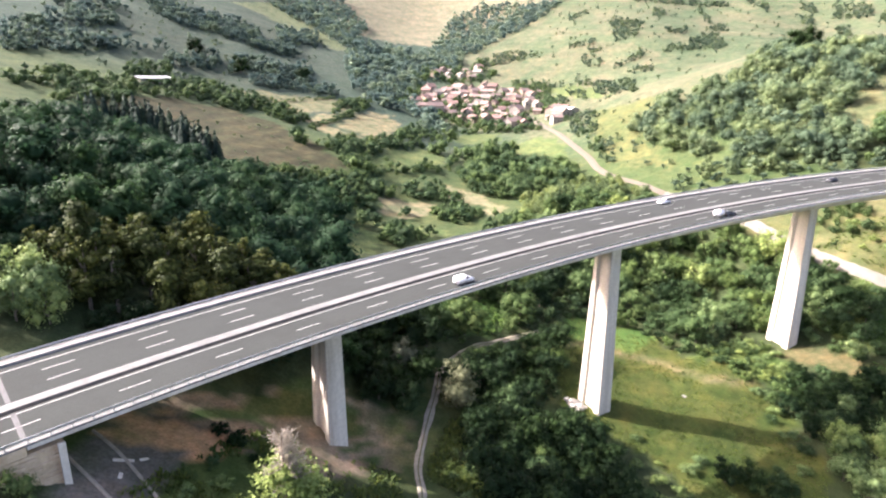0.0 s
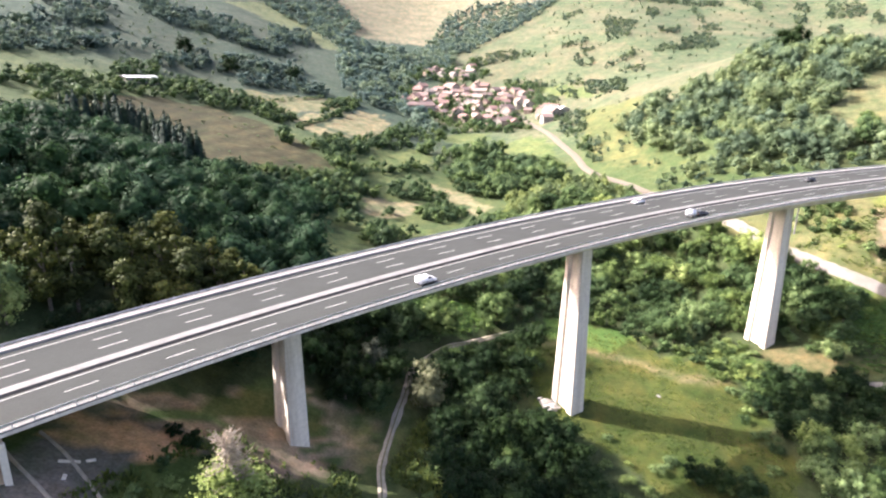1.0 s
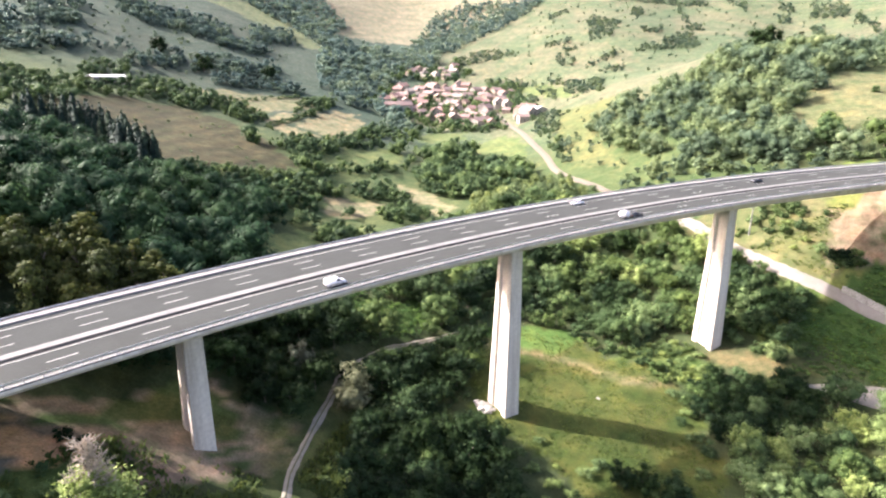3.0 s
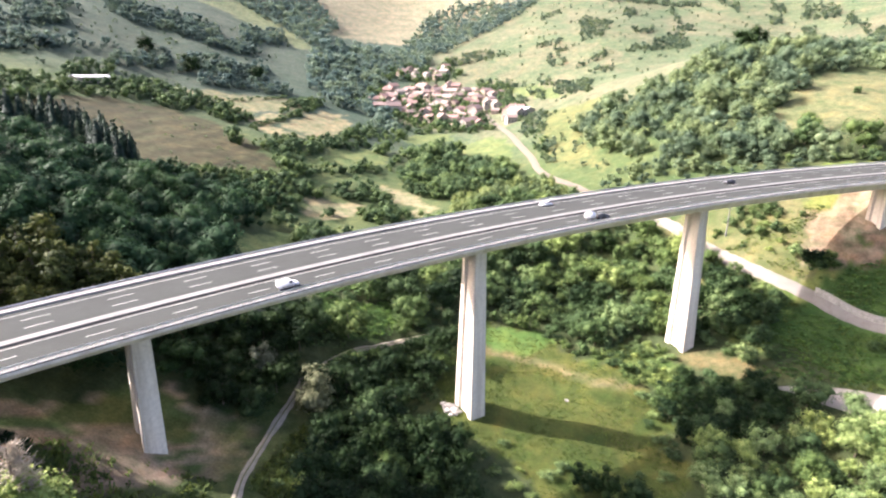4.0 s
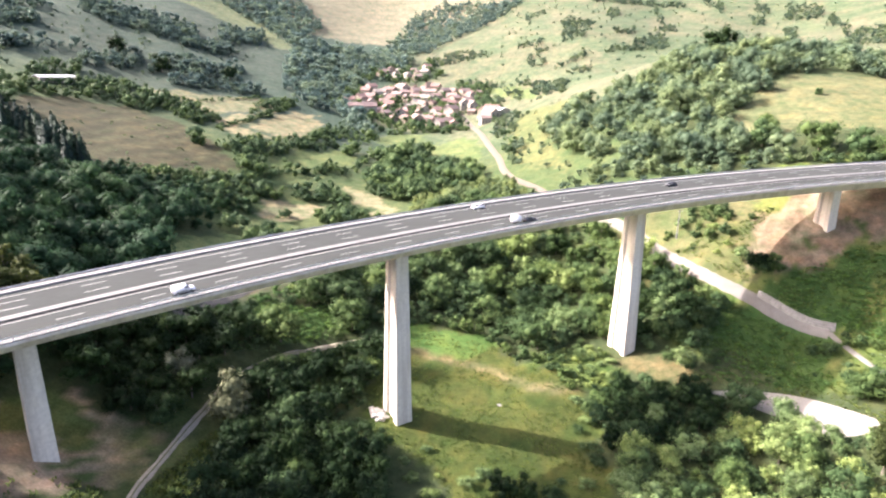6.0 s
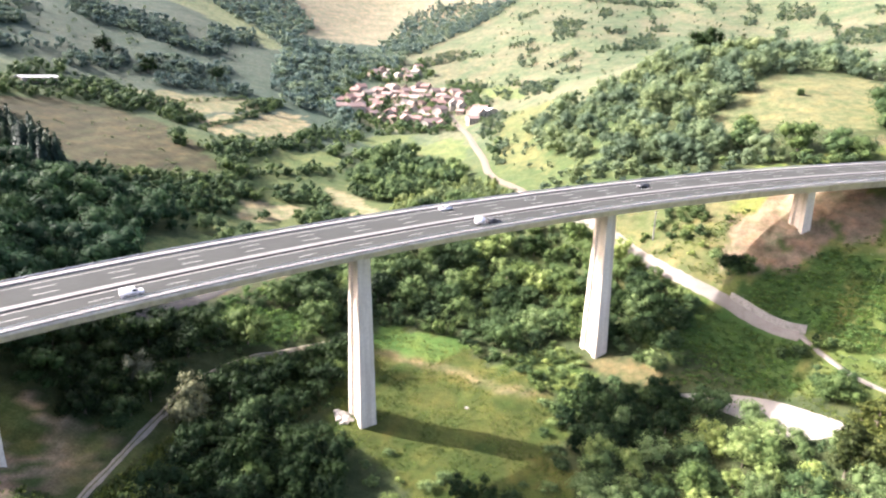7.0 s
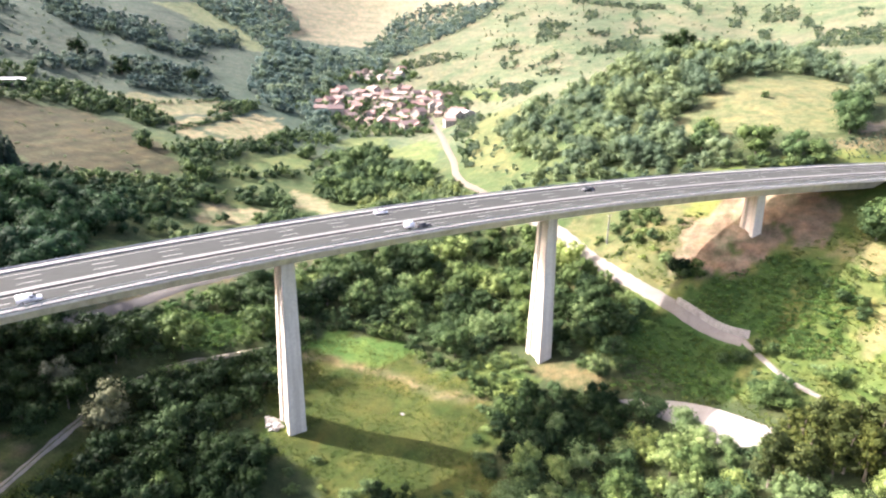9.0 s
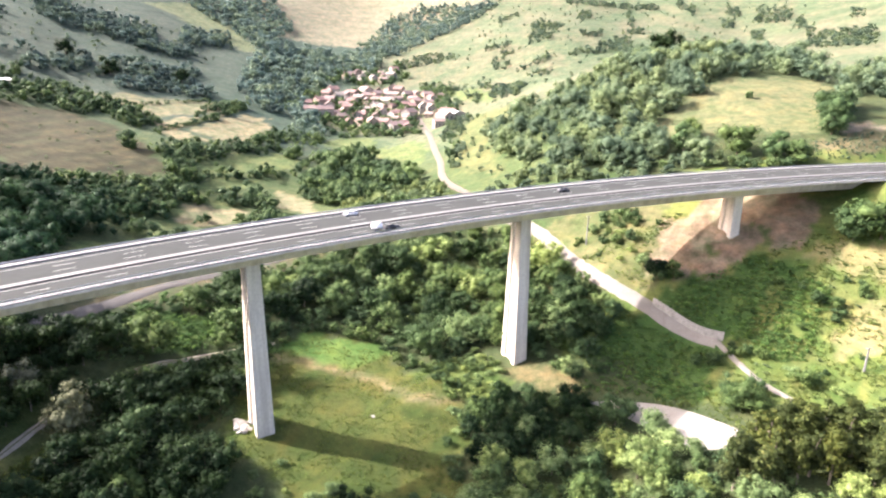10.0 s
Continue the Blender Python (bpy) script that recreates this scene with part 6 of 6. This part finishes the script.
def rock_mesh(seed, material=None):
    r = np.random.default_rng(seed)
    bm = bmesh.new()
    bmesh.ops.create_icosphere(bm, subdivisions=2, radius=0.5)
    axes = r.normal(size=(7, 3))
    axes /= np.linalg.norm(axes, axis=1)[:, None]
    for v in bm.verts:
        p = np.array(v.co)
        for ax in axes:
            d = p @ ax
            if d > 0.3:
                p = p - ax * (d - 0.3) * 0.9
        v.co = Vector(p)
    me = bpy.data.meshes.new("rock")
    bm.to_mesh(me)
    bm.free()
    me.materials.append(material or ROCK)
    return me


ROCKS = [rock_mesh(i) for i in range(5)]


def build_retaining_wall():
    """A long battered wall of rough blocks in three courses, with a flat coping."""
    line = smooth_line([(146.5, 175.5), (149.5, 172), (153, 167.5), (157, 163.2), (161.5, 160)], 0.25)
    steps = np.concatenate([[0], np.cumsum(np.linalg.norm(np.diff(line, axis=0), axis=1))])
    wall = thing("retaining_wall", "pale grey stone retaining wall beside the gravel road", "wall", kind="structure")
    r = np.random.default_rng(5)
    at = lambda d: np.array([np.interp(d, steps, line[:, 0]), np.interp(d, steps, line[:, 1])])
    foot = lambda d: land_z(*at(d)) + 0.25
    for k in range(4):
        d = -0.4 * k
        while d < steps[-1]:
            length = r.uniform(0.8, 1.5)
            a, b = at(max(0, d + 0.02)), at(min(steps[-1], d + length - 0.02))
            t = (b - a) / (np.linalg.norm(b - a) + 1e-6)
            out = np.array([-t[1], t[0]])
            if out @ np.array([1, 1]) < 0:
                out = -out
            low = foot(d + length / 2) - 0.3 + 0.62 * k
            front, back = r.uniform(-0.06, 0.06) + 0.16 * k, 0.75
            verts = [(*(p + out * q), low + h) for h in (0.02, 0.6) for p, q in ((a, front), (b, front), (b, back), (a, back))]
            part("stone", mesh_of("stone", verts, [(0, 1, 5, 4), (1, 2, 6, 5), (2, 3, 7, 6), (3, 0, 4, 7), (4, 5, 6, 7), (3, 2, 1, 0)], ROCK), wall)
            d += length


build_retaining_wall()


def boulder(x, y, size, label, sink=0.25):
    r = np.random.default_rng(int(x * 13 + y * 7) % 9999)
    thing("boulder", label, "rock", me=ROCKS[r.integers(5)], at=Matrix.Translation((x, y, land_z(x, y) + size * (0.3 - sink))) @ Euler(r.uniform(-0.5, 0.5, 3)).to_matrix().to_4x4() @ Matrix.Diagonal((size * 1.4, size, size * 0.8, 1)))


boulder(66, 145.5, 1.6, "flat pale rock lying in the meadow", 0.45)
for x, y, size in ((34.2, 138.4, 2.6), (35.4, 136.8, 2.1), (33.6, 136.2, 1.7), (36.0, 138.9, 1.4), (32.6, 139.2, 1.6), (34.8, 135.0, 1.2), (33.2, 137.6, 2.0), (35.8, 135.2, 1.9), (36.6, 136.4, 1.6)):
    boulder(x, y, size, "pale concrete rubble block at the foot of a pier")


def build_dead_top_tree(x, y, top):
    z = land_z(x, y)
    height = top - z
    tree = thing("half_dead_tree", "bright green tree with a bare grey dead top", "tree", at=Matrix.Translation((x, y, z - 0.2)) @ Matrix.Diagonal((height, height, height, 1)))
    r = np.random.default_rng(93)
    v, q, t, centres = crown_arrays(91, 26, 4200, 0.015, low=0.06, wide=0.34, conic=0.7, loose=1.9)
    squat = np.array([1.2, 1.2, 0.86])
    part("crown", fast_mesh("crown", v * squat, q, THICKET_TREE, tris=t), tree)
    tv, tq = trunk_arrays(91, centres * squat, top=0.99, limbs=16)
    part("trunk", fast_mesh("trunk", tv, tq, BARK), tree)
    verts, quads = [], []

    def twig(a, b, thick):
        first, side = len(verts), np.cross(b - a, r.normal(size=3))
        side = side / np.linalg.norm(side) * thick
        up = np.cross(b - a, side)
        up = up / np.linalg.norm(up) * thick
        for p, f in ((a, 1.0), (b, 0.35)):
            verts.extend([p + side * f, p - side * 0.5 * f + up * 0.87 * f, p - side * 0.5 * f - up * 0.87 * f])
        quads.extend([(first + i, first + (i + 1) % 3, first + 3 + (i + 1) % 3, first + 3 + i) for i in range(3)])

    for i in range(74):
        z = 0.62 + 0.37 * (i / 74) ** 0.9
        a = r.normal(scale=0.9) if i % 4 else i * 2.4
        reach = (0.03 + 0.36 * (1.02 - z)) * r.uniform(0.6, 1.25)
        start = np.array([0.0, 0.0, z])
        tip = start + np.array([reach * math.cos(a), reach * math.sin(a), reach * r.uniform(0.15, 0.7)])
        twig(start, tip, 0.0045)
        for k in range(11):
            f = r.uniform(0.25, 1.0)
            p = start + (tip - start) * f
            twig(p, p + r.normal(scale=0.028, size=3) + np.array([0.02 * math.cos(a), 0.02 * math.sin(a), 0.018]), 0.003)
    part("dead_top", fast_mesh("dead_top", np.array(verts), np.array(quads), DEAD_TWIGS), tree, "bare grey brown dead branches")


build_dead_top_tree(-19.3, 63, 40.2)


def build_channel(line, label):
    draped_way("drainage_channel", line, 0.55, TRACK, 0.25, label, step=1.5, ragged=0.1)


def build_slab(x, y, turn, length, wide, label):
    """A thin broken slab lying on the slope."""
    slope = Vector((land_z(x - 1, y) - land_z(x + 1, y), land_z(x, y - 1) - land_z(x, y + 1), 2.0)).normalized()
    lie = Vector((0, 0, 1)).rotation_difference(slope).to_matrix().to_4x4()
    thing("concrete_slab", label, "slab", at=Matrix.Translation((x, y, land_z(x, y) + 0.06)) @ lie @ Matrix.Rotation(turn, 4, "Z"), me=box_mesh("concrete_slab", length, wide, 0.16, CONCRETE, 0.03))


build_slab(-41.4, 67.6, 0.5, 2.6, 0.5, "long pale broken concrete slab on dark gravel")
build_slab(-39.6, 69.2, 0.9, 1.2, 0.45, "short pale broken concrete slab on dark gravel")
build_slab(-40.4, 64.8, 1.9, 1.0, 0.5, "small pale concrete slab on dark gravel")
build_channel([(-50, 67), (-47, 65), (-40, 61), (-34, 57)], "grey concrete drainage channel on the bare bank")
build_channel([(-47, 71), (-43, 69), (-36, 64), (-30, 59)], "grey concrete drainage channel on the bare bank")
